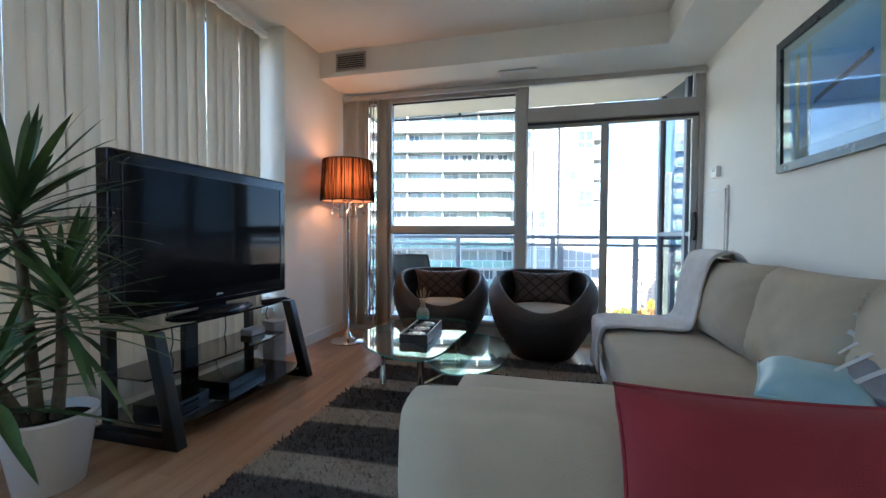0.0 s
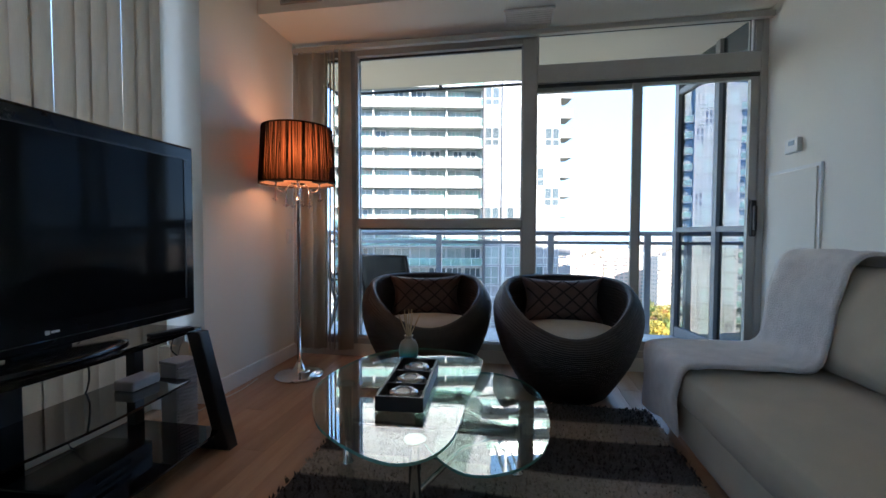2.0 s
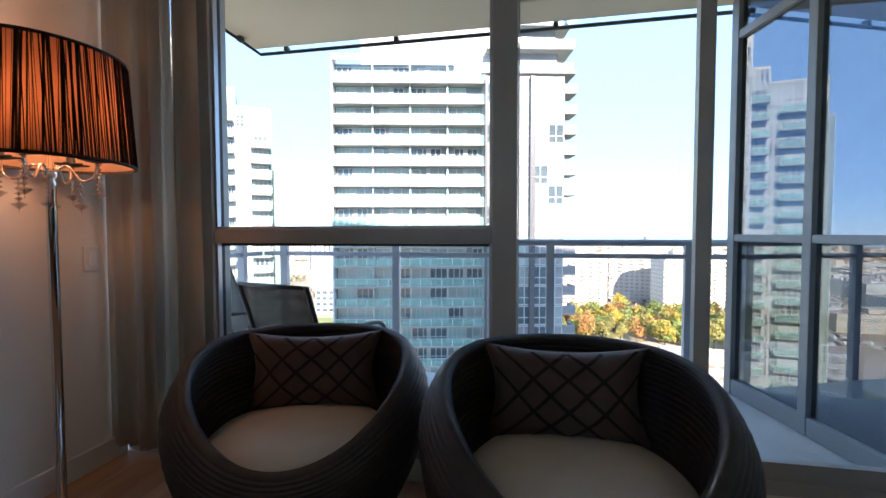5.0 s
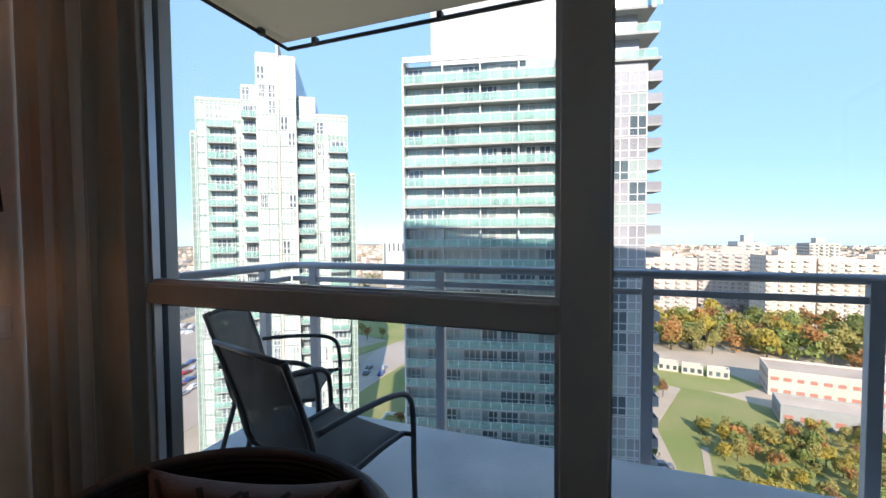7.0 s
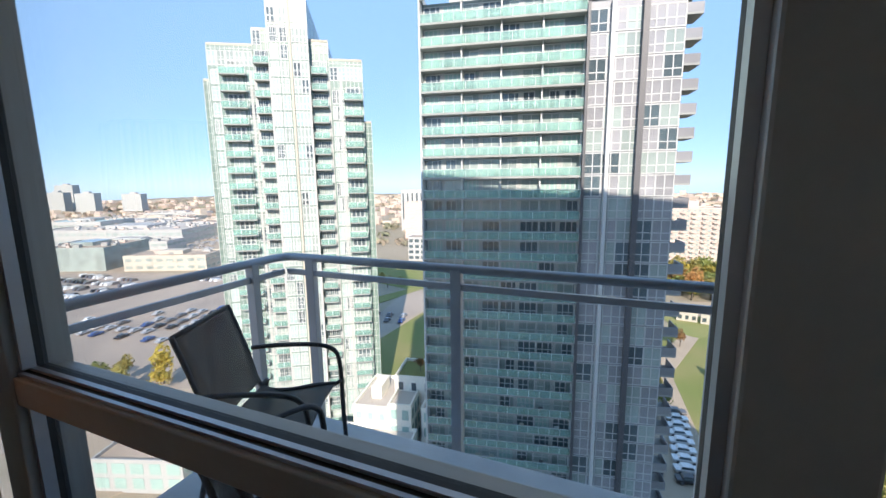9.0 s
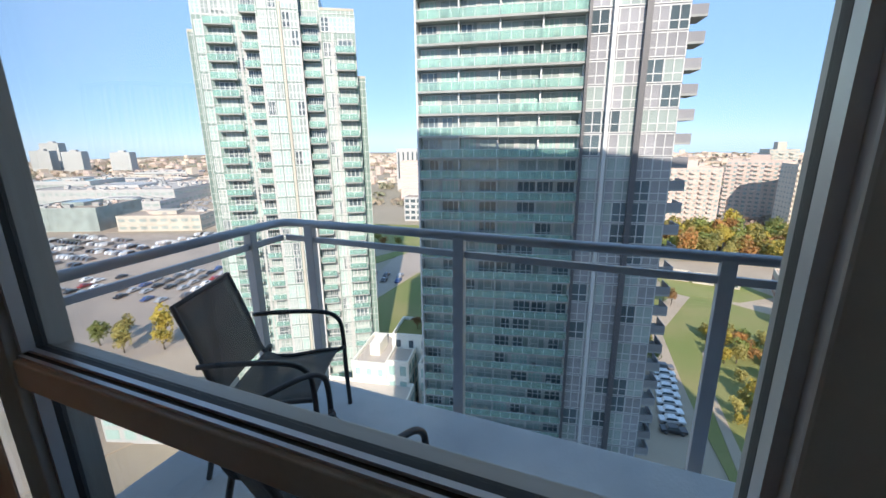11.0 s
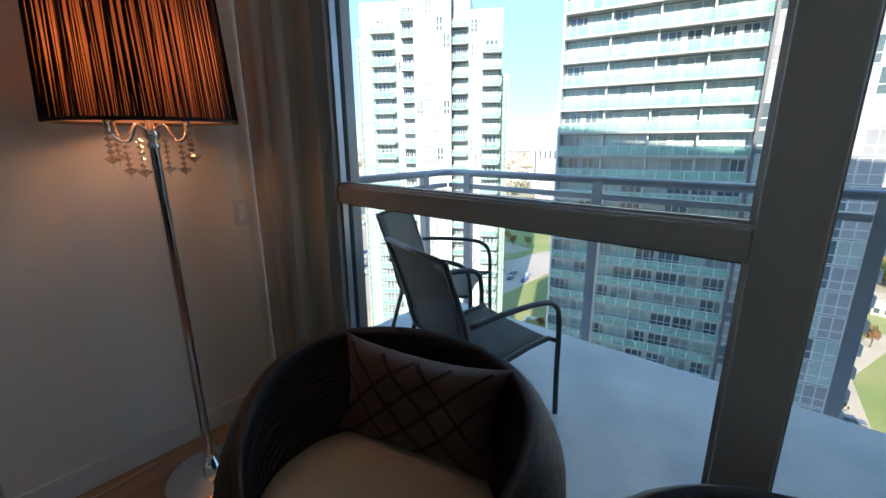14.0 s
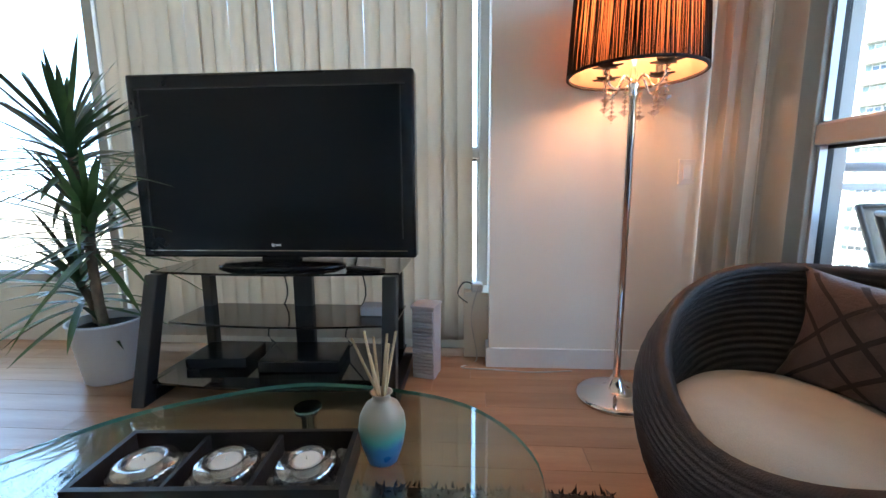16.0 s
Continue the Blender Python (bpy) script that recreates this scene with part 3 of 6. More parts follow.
# ---- soft shapes ----
def pillow_bm(w, h, t, n=14, pinch=0.06, crease=0.0):
    """A stuffed pillow in its x-z plane, base at z 0, with drawn-in sides and pointed corners."""
    bm = bmesh.new()
    sides = []
    for s in (-1, 1):
        grid = []
        for i in range(n + 1):
            row = []
            for j in range(n + 1):
                u, v = 2 * i / n - 1, 2 * j / n - 1
                px = u * (1 - pinch * (1 - v * v) * abs(u)) * w / 2
                pz = v * (1 - pinch * (1 - u * u) * abs(v)) * h / 2 + h / 2
                th_ = t / 2 * ((1 - u ** 4) * (1 - v ** 4)) ** 0.6
                wob = 0.012 * noise.noise((px * 9, pz * 9, s * 3.0)) * (1 - u ** 4) * (1 - v ** 4)
                # folds that run in from the corners
                fold = crease * math.sin(26 * (abs(u) - abs(v)) + 6 * noise.noise((px * 4, pz * 4, s))) * max(0.0, abs(u * v) - 0.06) * (1 - u ** 6) * (1 - v ** 6) * 3
                row.append(bm.verts.new((px, s * (th_ + 0.002) + wob + fold, pz)))
            grid.append(row)
        sides.append(grid)
        for i in range(n):
            for j in range(n):
                bm.faces.new((grid[i][j], grid[i + 1][j], grid[i + 1][j + 1], grid[i][j + 1])).smooth = True
    a, b = sides
    rim = [(i, 0) for i in range(n)] + [(n, j) for j in range(n)] + [(n - i, n) for i in range(n)] + [(0, n - j) for j in range(n)]
    for k in range(len(rim)):
        p, q = rim[k], rim[(k + 1) % len(rim)]
        bm.faces.new((a[p[0]][p[1]], a[q[0]][q[1]], b[q[0]][q[1]], b[p[0]][p[1]])).smooth = True
    return bm


def pillow_front(w, h, t, u, v, s=-1, pinch=0.06):
    px = u * (1 - pinch * (1 - v * v) * abs(u)) * w / 2
    pz = v * (1 - pinch * (1 - u * u) * abs(v)) * h / 2 + h / 2
    return Vector((px, s * (t / 2 * max(0.0, (1 - u ** 4) * (1 - v ** 4)) ** 0.6 + 0.004) + 0.012 * noise.noise((px * 9, pz * 9, s * 3.0)) * (1 - u ** 4) * (1 - v ** 4), pz))


def ribbon_on_pillow(bm, w, h, t, p, q, width, n=12, s=-1, pinch=0.06):
    """A flat band laid over the front of a pillow between two points in its -1..1 square."""
    p, q = Vector(p), Vector(q)
    side = Vector((-(q - p).y, (q - p).x)).normalized()
    prev = None
    for i in range(n + 1):
        c = p.lerp(q, i / n)
        pair = [bm.verts.new(pillow_front(w, h, t, *[max(-0.97, min(0.97, x)) for x in (c + side * width * k)], s, pinch) + Vector((0, s * 0.0035, 0))) for k in (-1, 1)]
        if prev:
            bm.faces.new((prev[0], pair[0], pair[1], prev[1])).smooth = True
        prev = pair


# ---- woven tub chairs ----
def rim_height(a):
    """Height of the woven edge at an angle; a = 0 faces the sitter's front (-y)."""
    k = 0.5 - 0.5 * math.cos(a)
    return 0.405 + 0.295 * (1 - (1 - k) ** 2.7)


def tub_chair(label, m):
    ch = thing("tub_chair", label, "chair", m, "pair of woven tub chairs")
    seg, rows = 72, 36
    prof = lambda v: 0.245 + 0.21 * math.sin(min(v, 0.82) / 0.82 * math.pi / 2) - (0.05 * ((v - 0.82) / 0.18) ** 1.6 if v > 0.82 else 0)
    bm = bmesh.new()

    def shell(inset, v0, n, outward):
        rings = []
        for r in range(n * 4 + 1):
            v = v0 + (1 - v0) * r / (n * 4)
            ridge = (0.0018 if outward > 0 else 0.0032) * (0, 1, 0, -1)[r % 4]
            ring = []
            for i in range(seg):
                a = 2 * math.pi * i / seg
                rad = prof(v) - inset - (0.10 * (1 - v) / 0.58 if inset else 0) + outward * ridge + 0.0012 * math.sin(i * 2.6 + r)
                ring.append(bm.verts.new((rad * math.sin(a), -rad * 0.90 * math.cos(a), v * rim_height(a))))
            rings.append(ring)
        for p, q in zip(rings, rings[1:]):
            for i in range(seg):
                bm.faces.new((p[i], p[(i + 1) % seg], q[(i + 1) % seg], q[i])).smooth = True
        return rings
    out = shell(0, 0.02, rows, 1)
    inn = shell(0.045, 0.42, 21, -1)
    top = [bm.verts.new(((prof(1.0) - 0.022) * math.sin(2 * math.pi * i / seg), -(prof(1.0) - 0.022) * 0.90 * math.cos(2 * math.pi * i / seg), rim_height(2 * math.pi * i / seg) + 0.016)) for i in range(seg)]
    for i in range(seg):
        j = (i + 1) % seg
        for p, q in ((out[-1], top), (top, inn[-1])):
            bm.faces.new((p[i], p[j], q[j], q[i])).smooth = True
    bm.faces.new(out[0][::-1])
    part("woven_shell", bm, M_RATTAN, ch, "dark brown woven rattan shell")
    bm = bmesh.new()
    lathe(bm, [(0.225, 0.0), (0.238, 0.012), (0.234, 0.03)], 36)
    part("base_ring", bm, M_RATTAN, ch)
    bm = bmesh.new()
    lathe(bm, [(0.30, 0.25), (0.30, 0.275)], 40)
    part("seat_deck", bm, M_RATTAN, ch)
    bm = bmesh.new()
    lathe(bm, [(0.05, 0.276), (0.26, 0.276), (0.298, 0.31), (0.318, 0.355), (0.313, 0.395), (0.285, 0.422), (0.19, 0.438), (0.02, 0.442)], 40)
    for v in bm.verts:   # pushed to the front edge, sagging a little at the back
        v.co.y -= 0.045
        v.co.z -= 0.03 * max(0.0, v.co.y) if v.co.z > 0.38 else 0.0
    cushion = part("seat_cushion", bm, M_CREAM, ch, "cream cotton seat cushion")
    pil = part("back_pillow", pillow_bm(0.56, 0.325, 0.15, n=20, pinch=0.17), M_PILLOW, ch, "brown pillow with a raised diamond lattice")
    pil.matrix_basis = pose(0, 0.155, 0.392, -13, 0, 0)
    bm = bmesh.new()
    for k in range(-3, 5):
        u = k * 0.42 - 0.2
        for sl in (1, -1):
            p, q = Vector((u - sl * 0.62, -0.95)), Vector((u + sl * 0.62, 0.95))
            if max(abs(p.x), abs(q.x)) < 1.55:
                t0 = max([0] + [(-0.95 - p.x) / (q.x - p.x) if q.x > p.x else (0.95 - p.x) / (q.x - p.x)])
                t1 = min([1] + [(0.95 - p.x) / (q.x - p.x) if q.x > p.x else (-0.95 - p.x) / (q.x - p.x)])
                if t1 - t0 > 0.1:
                    ribbon_on_pillow(bm, 0.56, 0.325, 0.15, p.lerp(q, t0), p.lerp(q, t1), 0.028, n=16, pinch=0.17)
    part("lattice", bm, M_LATTICE, pil, "dark velvet lattice")
    return ch


tub_chair("dark brown woven tub chair with cream seat by the window", pose(0.283, -0.53, 0, 0, 0, 2))
tub_chair("dark brown woven tub chair with cream seat near the lamp", pose(-0.637, -0.425, 0, 0, 0, 15) @ Matrix.Diagonal((0.985, 0.91, 0.985, 1)))

# ---- rug ----
rug = thing("shag_rug", "dark brown shag rug with wavy taupe bands on the floor", "rug")
bm = bmesh.new()
rbox(bm, -0.91, 0.70, -3.35, -0.78, 0.002, 0.016, 0.006)
part("backing", bm, M_RUG, rug)
rv = np.random.RandomState(3)
n_t = 30000
bx, by = rv.uniform(-0.92, 0.71, n_t), rv.uniform(-3.36, -0.77, n_t)
ang, lean, hh = rv.uniform(0, 6.28, n_t), rv.uniform(0.004, 0.02, n_t), rv.uniform(0.016, 0.034, n_t)
co = np.zeros((n_t, 3, 3))
wx, wy = np.cos(ang) * 0.006, np.sin(ang) * 0.006
co[:, 0] = np.stack([bx - wx, by - wy, np.full(n_t, 0.010)], 1)
co[:, 1] = np.stack([bx + wx, by + wy, np.full(n_t, 0.010)], 1)
co[:, 2] = np.stack([bx - wy / 0.006 * lean, by + wx / 0.006 * lean, hh], 1)
me = bpy.data.meshes.new("pile")
me.from_pydata(co.reshape(-1, 3).tolist(), [], np.arange(n_t * 3).reshape(-1, 3).tolist())
me.materials.append(M_RUG)
pile = new("pile", me)
pile.parent = rug
tagged(pile, kind="stuff")

# ---- coffee table ----
tbl = thing("coffee_table", "two-tier glass coffee table on chrome legs over the rug", "table")
TOP_Z, LOW_Z = 0.385, 0.27
top_line = curve_pts([(-0.195, -1.20, 0), (-0.32, -1.10, 0), (-0.56, -1.08, 0), (-0.76, -1.25, 0), (-0.83, -1.62, 0), (-0.74, -1.88, 0), (-0.60, -2.06, 0), (-0.36, -2.18, 0), (-0.225, -2.06, 0), (-0.20, -1.70, 0), (-0.185, -1.40, 0)], 7, True)
low_line = curve_pts([(0.105, -1.53, 0), (0.075, -1.80, 0), (-0.04, -1.96, 0), (-0.20, -1.99, 0), (-0.36, -1.80, 0), (-0.45, -1.5, 0), (-0.40, -1.2, 0), (-0.20, -1.06, 0), (-0.03, -1.12, 0), (0.07, -1.28, 0)], 7, True)


def glass_sheet(name, line, z, label):
    bm = bmesh.new()
    lo, hi = [bm.verts.new((p.x, p.y, z)) for p in line], [bm.verts.new((p.x, p.y, z + 0.010)) for p in line]
    k = len(line)
    bm.faces.new(lo[::-1])
    bm.faces.new(hi)
    for i in range(k):
        bm.faces.new((lo[i], lo[(i + 1) % k], hi[(i + 1) % k], hi[i])).material_index = 1
    ob = part(name, bm, [M_TABLEGLASS, M_GLASSEDGE], tbl, label)
    ob.visible_shadow = False


glass_sheet("tabletop", top_line, TOP_Z - 0.01, "clear green-edged glass top")
glass_sheet("lower_shelf", low_line, LOW_Z - 0.01, "clear green-edged glass lower tier")
for x, y_, z in ((-0.725, -1.61, TOP_Z - 0.01), (-0.33, -2.02, TOP_Z - 0.01), (-0.31, -1.17, TOP_Z - 0.01), (-0.02, -1.56, LOW_Z - 0.01)):
    bm = bmesh.new()
    lathe(bm, [(0.026, 0.034), (0.026, 0.040), (0.019, 0.044), (0.019, z - 0.012), (0.034, z - 0.010), (0.034, z)], 20, x, y_)
    part("leg", bm, M_CHROME, tbl, "chrome tube leg")
bm = bmesh.new()
tube(bm, [(-0.33, -2.02, 0.20), (-0.22, -1.72, 0.20), (-0.02, -1.56, 0.20)], 0.009)
tube(bm, [(-0.725, -1.61, 0.20), (-0.33, -1.60, 0.20), (-0.02, -1.56, 0.20)], 0.009)
tube(bm, [(-0.31, -1.17, 0.20), (-0.25, -1.4, 0.20), (-0.02, -1.56, 0.20)], 0.009)
part("stretcher", bm, M_CHROME, tbl)

tray = thing("candle_tray", "black wooden tray with three glass candle holders", "tray", pose(-0.44, -1.645, TOP_Z, 0, 0, 4))
block("base", M_TRAY, (-0.085, 0.085, -0.225, 0.225, 0, 0.010), parent=tray)
block("rim", M_TRAY, (-0.085, -0.075, -0.225, 0.225, 0.010, 0.052), (0.075, 0.085, -0.225, 0.225, 0.010, 0.052), (-0.075, 0.075, -0.225, -0.215, 0.010, 0.052), (-0.075, 0.075, 0.215, 0.225, 0.010, 0.052),
      (-0.075, 0.075, -0.076, -0.068, 0.010, 0.046), (-0.075, 0.075, 0.068, 0.076, 0.010, 0.046), parent=tray)
for cy in (-0.146, 0.0, 0.146):
    bm = bmesh.new()
    rp = random.Random(int(cy * 1000) + 500)
    for _ in range(70):
        one = bmesh.new()
        bmesh.ops.create_icosphere(one, subdivisions=1, radius=1)
        join(bm, one, 0, pose(rp.uniform(-0.064, 0.064), cy + rp.uniform(-0.06, 0.06), 0.0125 + rp.uniform(0, 0.006), rp.uniform(0, 40), 0, rp.uniform(0, 180)) @ Matrix.Diagonal((0.010, 0.008, 0.006, 1)))
    tagged(part("pebbles", bm, M_PEBBLE, tray, "grey decorative pebbles", smooth=True), kind="stuff")
    bm = bmesh.new()
    lathe(bm, [(0.040, 0.016), (0.056, 0.022), (0.058, 0.036), (0.050, 0.046), (0.034, 0.050), (0.028, 0.047), (0.028, 0.03)], 28, 0, cy, cap=False)
    hold = part("candle_holder", bm, M_CRYSTAL, tray, "clear glass tealight holder")
    hold.visible_shadow = False
    bm = bmesh.new()
    lathe(bm, [(0.025, 0.026), (0.026, 0.044), (0.022, 0.046)], 24, 0, cy)
    lathe(bm, [(0.001, 0.046), (0.001, 0.053)], 6, 0, cy)
    part("candle", bm, M_WAX, tray, "white tealight")
vase = thing("reed_diffuser", "small blue glazed ceramic vase holding reeds", "vase", pose(-0.52, -1.375, TOP_Z) @ Matrix.Diagonal((0.92, 0.92, 0.95, 1)))
bm = bmesh.new()
lathe(bm, [(0.026, 0.0), (0.032, 0.004), (0.044, 0.04), (0.050, 0.075), (0.047, 0.10), (0.036, 0.122), (0.020, 0.133), (0.018, 0.142), (0.024, 0.150), (0.020, 0.150), (0.014, 0.135)], 32)
part("body", bm, M_VASE, vase)
rr_ = random.Random(8)
for k in range(8):
    a = k * 0.8 + rr_.uniform(-0.2, 0.2)
    bm = bmesh.new()
    e = rr_.uniform(0.025, 0.062)
    tube(bm, [(0.010 * math.cos(a + 3.1), 0.010 * math.sin(a + 3.1), 0.06), (0.009 * math.cos(a), 0.009 * math.sin(a), 0.15), (e * math.cos(a), e * math.sin(a), rr_.uniform(0.25, 0.285))], 0.0028, 6)
    part("reed", bm, M_REED, vase)

# ---- television and its stand ----
tv = thing("television", "large black flat screen television standing switched off", "television", pose(-1.585, -2.083, 0))
bm = bmesh.new()
rbox(bm, -0.085, 0, -0.638, 0.638, 0.603, 1.412, 0.012, 3)
part("housing", bm, M_BLACK, tv)
block("screen", M_SCREEN, (-0.002, 0.0015, -0.575, 0.575, 0.695, 1.345), parent=tv, label="dark glass screen")
block("bezel_lip", M_CHROME, (0.0, 0.0025, -0.60, 0.60, 0.634, 0.6375), parent=tv, label="thin bright line along the lower bezel")
block("bezel", M_BLACKMETAL, (0.0, 0.005, -0.60, 0.60, 1.346, 1.352), (0.0, 0.005, -0.582, -0.576, 0.69, 1.345), (0.0, 0.005, 0.576, 0.582, 0.69, 1.345), parent=tv)
bm = bmesh.new()
rbox(bm, -0.16, -0.03, -0.50, 0.50, 0.70, 1.33, 0.02)
part("rear_cover", bm, M_BLACKMETAL, tv)
block("logo_mark", M_PLASTIC, (0.0, 0.0018, -0.022, -0.008, 0.654, 0.668), (0.0, 0.0018, -0.004, 0.022, 0.657, 0.665), parent=tv, label="small pale mark on the bezel")
bm = bmesh.new()
rbox(bm, -0.075, -0.03, -0.09, 0.09, 0.58, 0.72, 0.008)
part("neck", bm, M_BLACK, tv)
bm = bmesh.new()
lathe(bm, [(0.22, 0.556), (0.225, 0.562), (0.20, 0.576), (0.06, 0.586)], 36)
for v in bm.verts:
    v.co.x = v.co.x * 0.62 - 0.05
    v.co.y *= 1.35
part("foot", bm, M_BLACK, tv, "oval gloss black foot")

st = thing("tv_stand", "black metal television stand with dark glass shelves", "tv stand", pose(-1.585, -2.07, 0))
for name, z, x0, x1, w in (("top_shelf", 0.545, -0.27, 0.135, 0.56), ("middle_shelf", 0.30, -0.26, 0.10, 0.53), ("bottom_shelf", 0.085, -0.27, 0.235, 0.53)):
    bm = bmesh.new()
    front = [(x1 - 0.05 * abs(k / 8) ** 2 + (0.02 if name == "bottom_shelf" else 0), w * k / 8) for k in range(-8, 9)]
    prism(bm, front + [(x0, w), (x0, -w)], z, z + 0.010)
    part(name, bm, M_BLACKGLASS, st, "black tinted glass shelf")
for s in (-1, 1):
    bm = bmesh.new()
    one = bmesh.new()
    rbox(one, -0.035, 0.035, -0.03, 0.03, 0, 0.545, 0.006)
    for v in one.verts:
        v.co.x += 0.235 - 0.14 * v.co.z / 0.545
        v.co.y += s * (0.535 - 0.02 * v.co.z)
    join(bm, one)
    part("front_leg", bm, M_BLACKMETAL, st, "broad slanted black leg")
    bm = bmesh.new()
    rbox(bm, -0.26, 0.20, s * 0.535 - 0.03, s * 0.535 + 0.03, 0.0, 0.055, 0.006)
    part("foot_bar", bm, M_BLACKMETAL, st)
    bm = bmesh.new()
    rbox(bm, -0.25, -0.20, s * 0.50 - 0.025, s * 0.50 + 0.025, 0.055, 0.545, 0.005)
    part("rear_leg", bm, M_BLACKMETAL, st)
bm = bmesh.new()
rbox(bm, -0.265, -0.225, -0.05, 0.05, 0.0, 0.545, 0.006)
part("centre_post", bm, M_BLACKMETAL, st)
for name, label, x, y_, z, w, d, h in (("set_top_box", "flat black set-top box on the lower shelf", -1.60, -1.98, 0.097, 0.36, 0.24, 0.055), ("media_player", "black media player on the lower shelf", -1.62, -2.38, 0.097, 0.28, 0.22, 0.045)):
    bx_ = thing(name, label, "media box", pose(x, y_, z, 0, 0, 4))
    bm = bmesh.new()
    rbox(bm, -d / 2, d / 2, -w / 2, w / 2, 0, h, 0.005)
    part("case", bm, M_BLACK, bx_)
    block("front_display", M_SCREEN, (d / 2, d / 2 + 0.002, -w * 0.2, w * 0.2, h * 0.35, h * 0.65), parent=bx_)
rem = thing("remote_control", "slim dark remote control on the stand top", "remote", pose(-1.52, -1.66, 0.556, 0, 0, 70))
bm = bmesh.new()
rbox(bm, -0.09, 0.09, -0.022, 0.022, 0, 0.018, 0.006)
part("body", bm, M_BLACKMETAL, rem)
rt = thing("router", "small white network box on the middle shelf", "router", pose(-1.70, -1.66, 0.311))
bm = bmesh.new()
rbox(bm, -0.05, 0.05, -0.07, 0.07, 0, 0.045, 0.008)
part("case", bm, M_PAPER, rt)
cab = thing("power_cable", "loose black cables hanging behind the stand", "cable")
for k in range(2):
    bm = bmesh.new()
    y0 = -1.8 - 0.42 * k
    tube(bm, curve_pts([(-1.84, y0, 0.60), (-1.85, y0 + 0.05, 0.36), (-1.83, y0 - 0.06, 0.14), (-1.86, y0 + 0.12, 0.008)], 6), 0.004, 6)
    part("strand", bm, M_BLACKMETAL, cab)

# ---- white slatted unit and cables by the pier ----
bxu = thing("magazine_stack_box", "grey white slatted box full of stacked sleeves on the floor", "box", pose(-1.70, -1.42, 0, 0, 0, -12))
block("case", M_PAPER, (-0.07, 0.045, -0.055, 0.055, 0, 0.345), parent=bxu, r=0.004)
bm = bmesh.new()
rbox(bm, -0.075, 0.055, -0.06, 0.06, 0.345, 0.362, 0.004)
part("lid", bm, M_PAPER, bxu)
for k in range(19):
    bm = bmesh.new()
    box(bm, 0.046, 0.056, -0.05, 0.05, 0.02 + k * 0.017, 0.030 + k * 0.017)
    part("sleeve", bm, M_PAPER, bxu)
wc = thing("white_cable", "thin white cable lying along the floor to the sill", "cable")
bm = bmesh.new()
tube(bm, curve_pts([(-1.92, -1.16, 0.40), (-1.93, -1.20, 0.22), (-1.88, -1.17, 0.01), (-1.78, -1.25, 0.007), (-1.76, -1.08, 0.007), (-1.74, -0.90, 0.007), (-1.765, -0.70, 0.007)], 8), 0.0035, 6)
part("cord", bm, M_CABLE, wc)
pl = thing("cord_winder", "white plastic plug and cord bundle on the window sill", "plug", pose(-1.965, -1.17, 0.36))
bm = bmesh.new()
rbox(bm, -0.02, 0.045, -0.03, 0.03, 0, 0.05, 0.01)
part("plug", bm, M_PLASTIC, pl)
bm = bmesh.new()
tube(bm, curve_pts([(0.03, -0.02, 0.045), (0.06, -0.07, 0.06), (0.07, -0.10, 0.0), (0.06, -0.05, -0.05)], 6), 0.004, 6)
part("loop", bm, M_BLACKMETAL, pl)

# ---- floor lamp ----
lamp = thing("floor_lamp", "lit chrome floor lamp with dark string shade and crystals", "lamp", pose(-1.525, -0.57, 0))
bm = bmesh.new()
lathe(bm, [(0.165, 0.0), (0.168, 0.012), (0.150, 0.022), (0.085, 0.032), (0.045, 0.046), (0.030, 0.075), (0.020, 0.10)], 40)
part("base", bm, M_CHROME, lamp, "domed chrome base")
bm = bmesh.new()
lathe(bm, [(0.0155, 0.09), (0.0155, 1.26), (0.020, 1.27), (0.013, 1.285), (0.024, 1.30), (0.015, 1.33), (0.010, 1.36), (0.008, 1.62)], 16)
part("pole", bm, M_CHROME, lamp, "slim chrome pole")
SB, ST, ZB0, ZT0 = 0.250, 0.228, 1.342, 1.718
bm = bmesh.new()
lathe(bm, [(SB, ZB0), (ST, ZT0)], 96, cap=False)
shade = part("shade", bm, M_SHADE, lamp, "dark string drum shade glowing amber")
bm = bmesh.new()
lathe(bm, [(SB - 0.006, ZB0), (ST - 0.006, ZT0)], 64, cap=False)
part("lining", bm, M_SHADEIN, shade, "copper lining")
bm = bmesh.new()
rs = random.Random(12)
for i in range(230):
    a = 2 * math.pi * i / 230 + rs.uniform(-0.008, 0.008)
    tw, w = rs.uniform(-0.05, 0.05), rs.choice((0.0008, 0.0013, 0.002, 0.0034))
    quad = []
    for r, z, aa in ((SB + 0.002, ZB0, a), (ST + 0.002, ZT0, a + tw)):
        for sgn in (-1, 1):
            quad.append(bm.verts.new((r * math.cos(aa) - sgn * w * math.sin(aa), r * math.sin(aa) + sgn * w * math.cos(aa), z)))
    bm.faces.new((quad[0], quad[1], quad[3], quad[2]))
    dp = rs.uniform(0.002, 0.0055)   # the thread bundle stands off the lining
    bm.faces.new([bm.verts.new((r * math.cos(aa), r * math.sin(aa), z)) for r, z, aa in ((SB, ZB0, a), (SB + dp, ZB0, a), (ST + dp, ZT0, a + tw), (ST, ZT0, a + tw))])
tagged(part("strings", bm, M_STRING, shade, "black threads"), kind="stuff")
for r, z in ((SB + 0.001, ZB0), (ST + 0.001, ZT0)):
    bm = bmesh.new()
    lathe(bm, [(r - 0.008, z - 0.004), (r + 0.003, z - 0.004), (r + 0.003, z + 0.006), (r - 0.008, z + 0.006), (r - 0.008, z - 0.004)], 64, cap=False)
    part("rim", bm, M_STRING, shade)
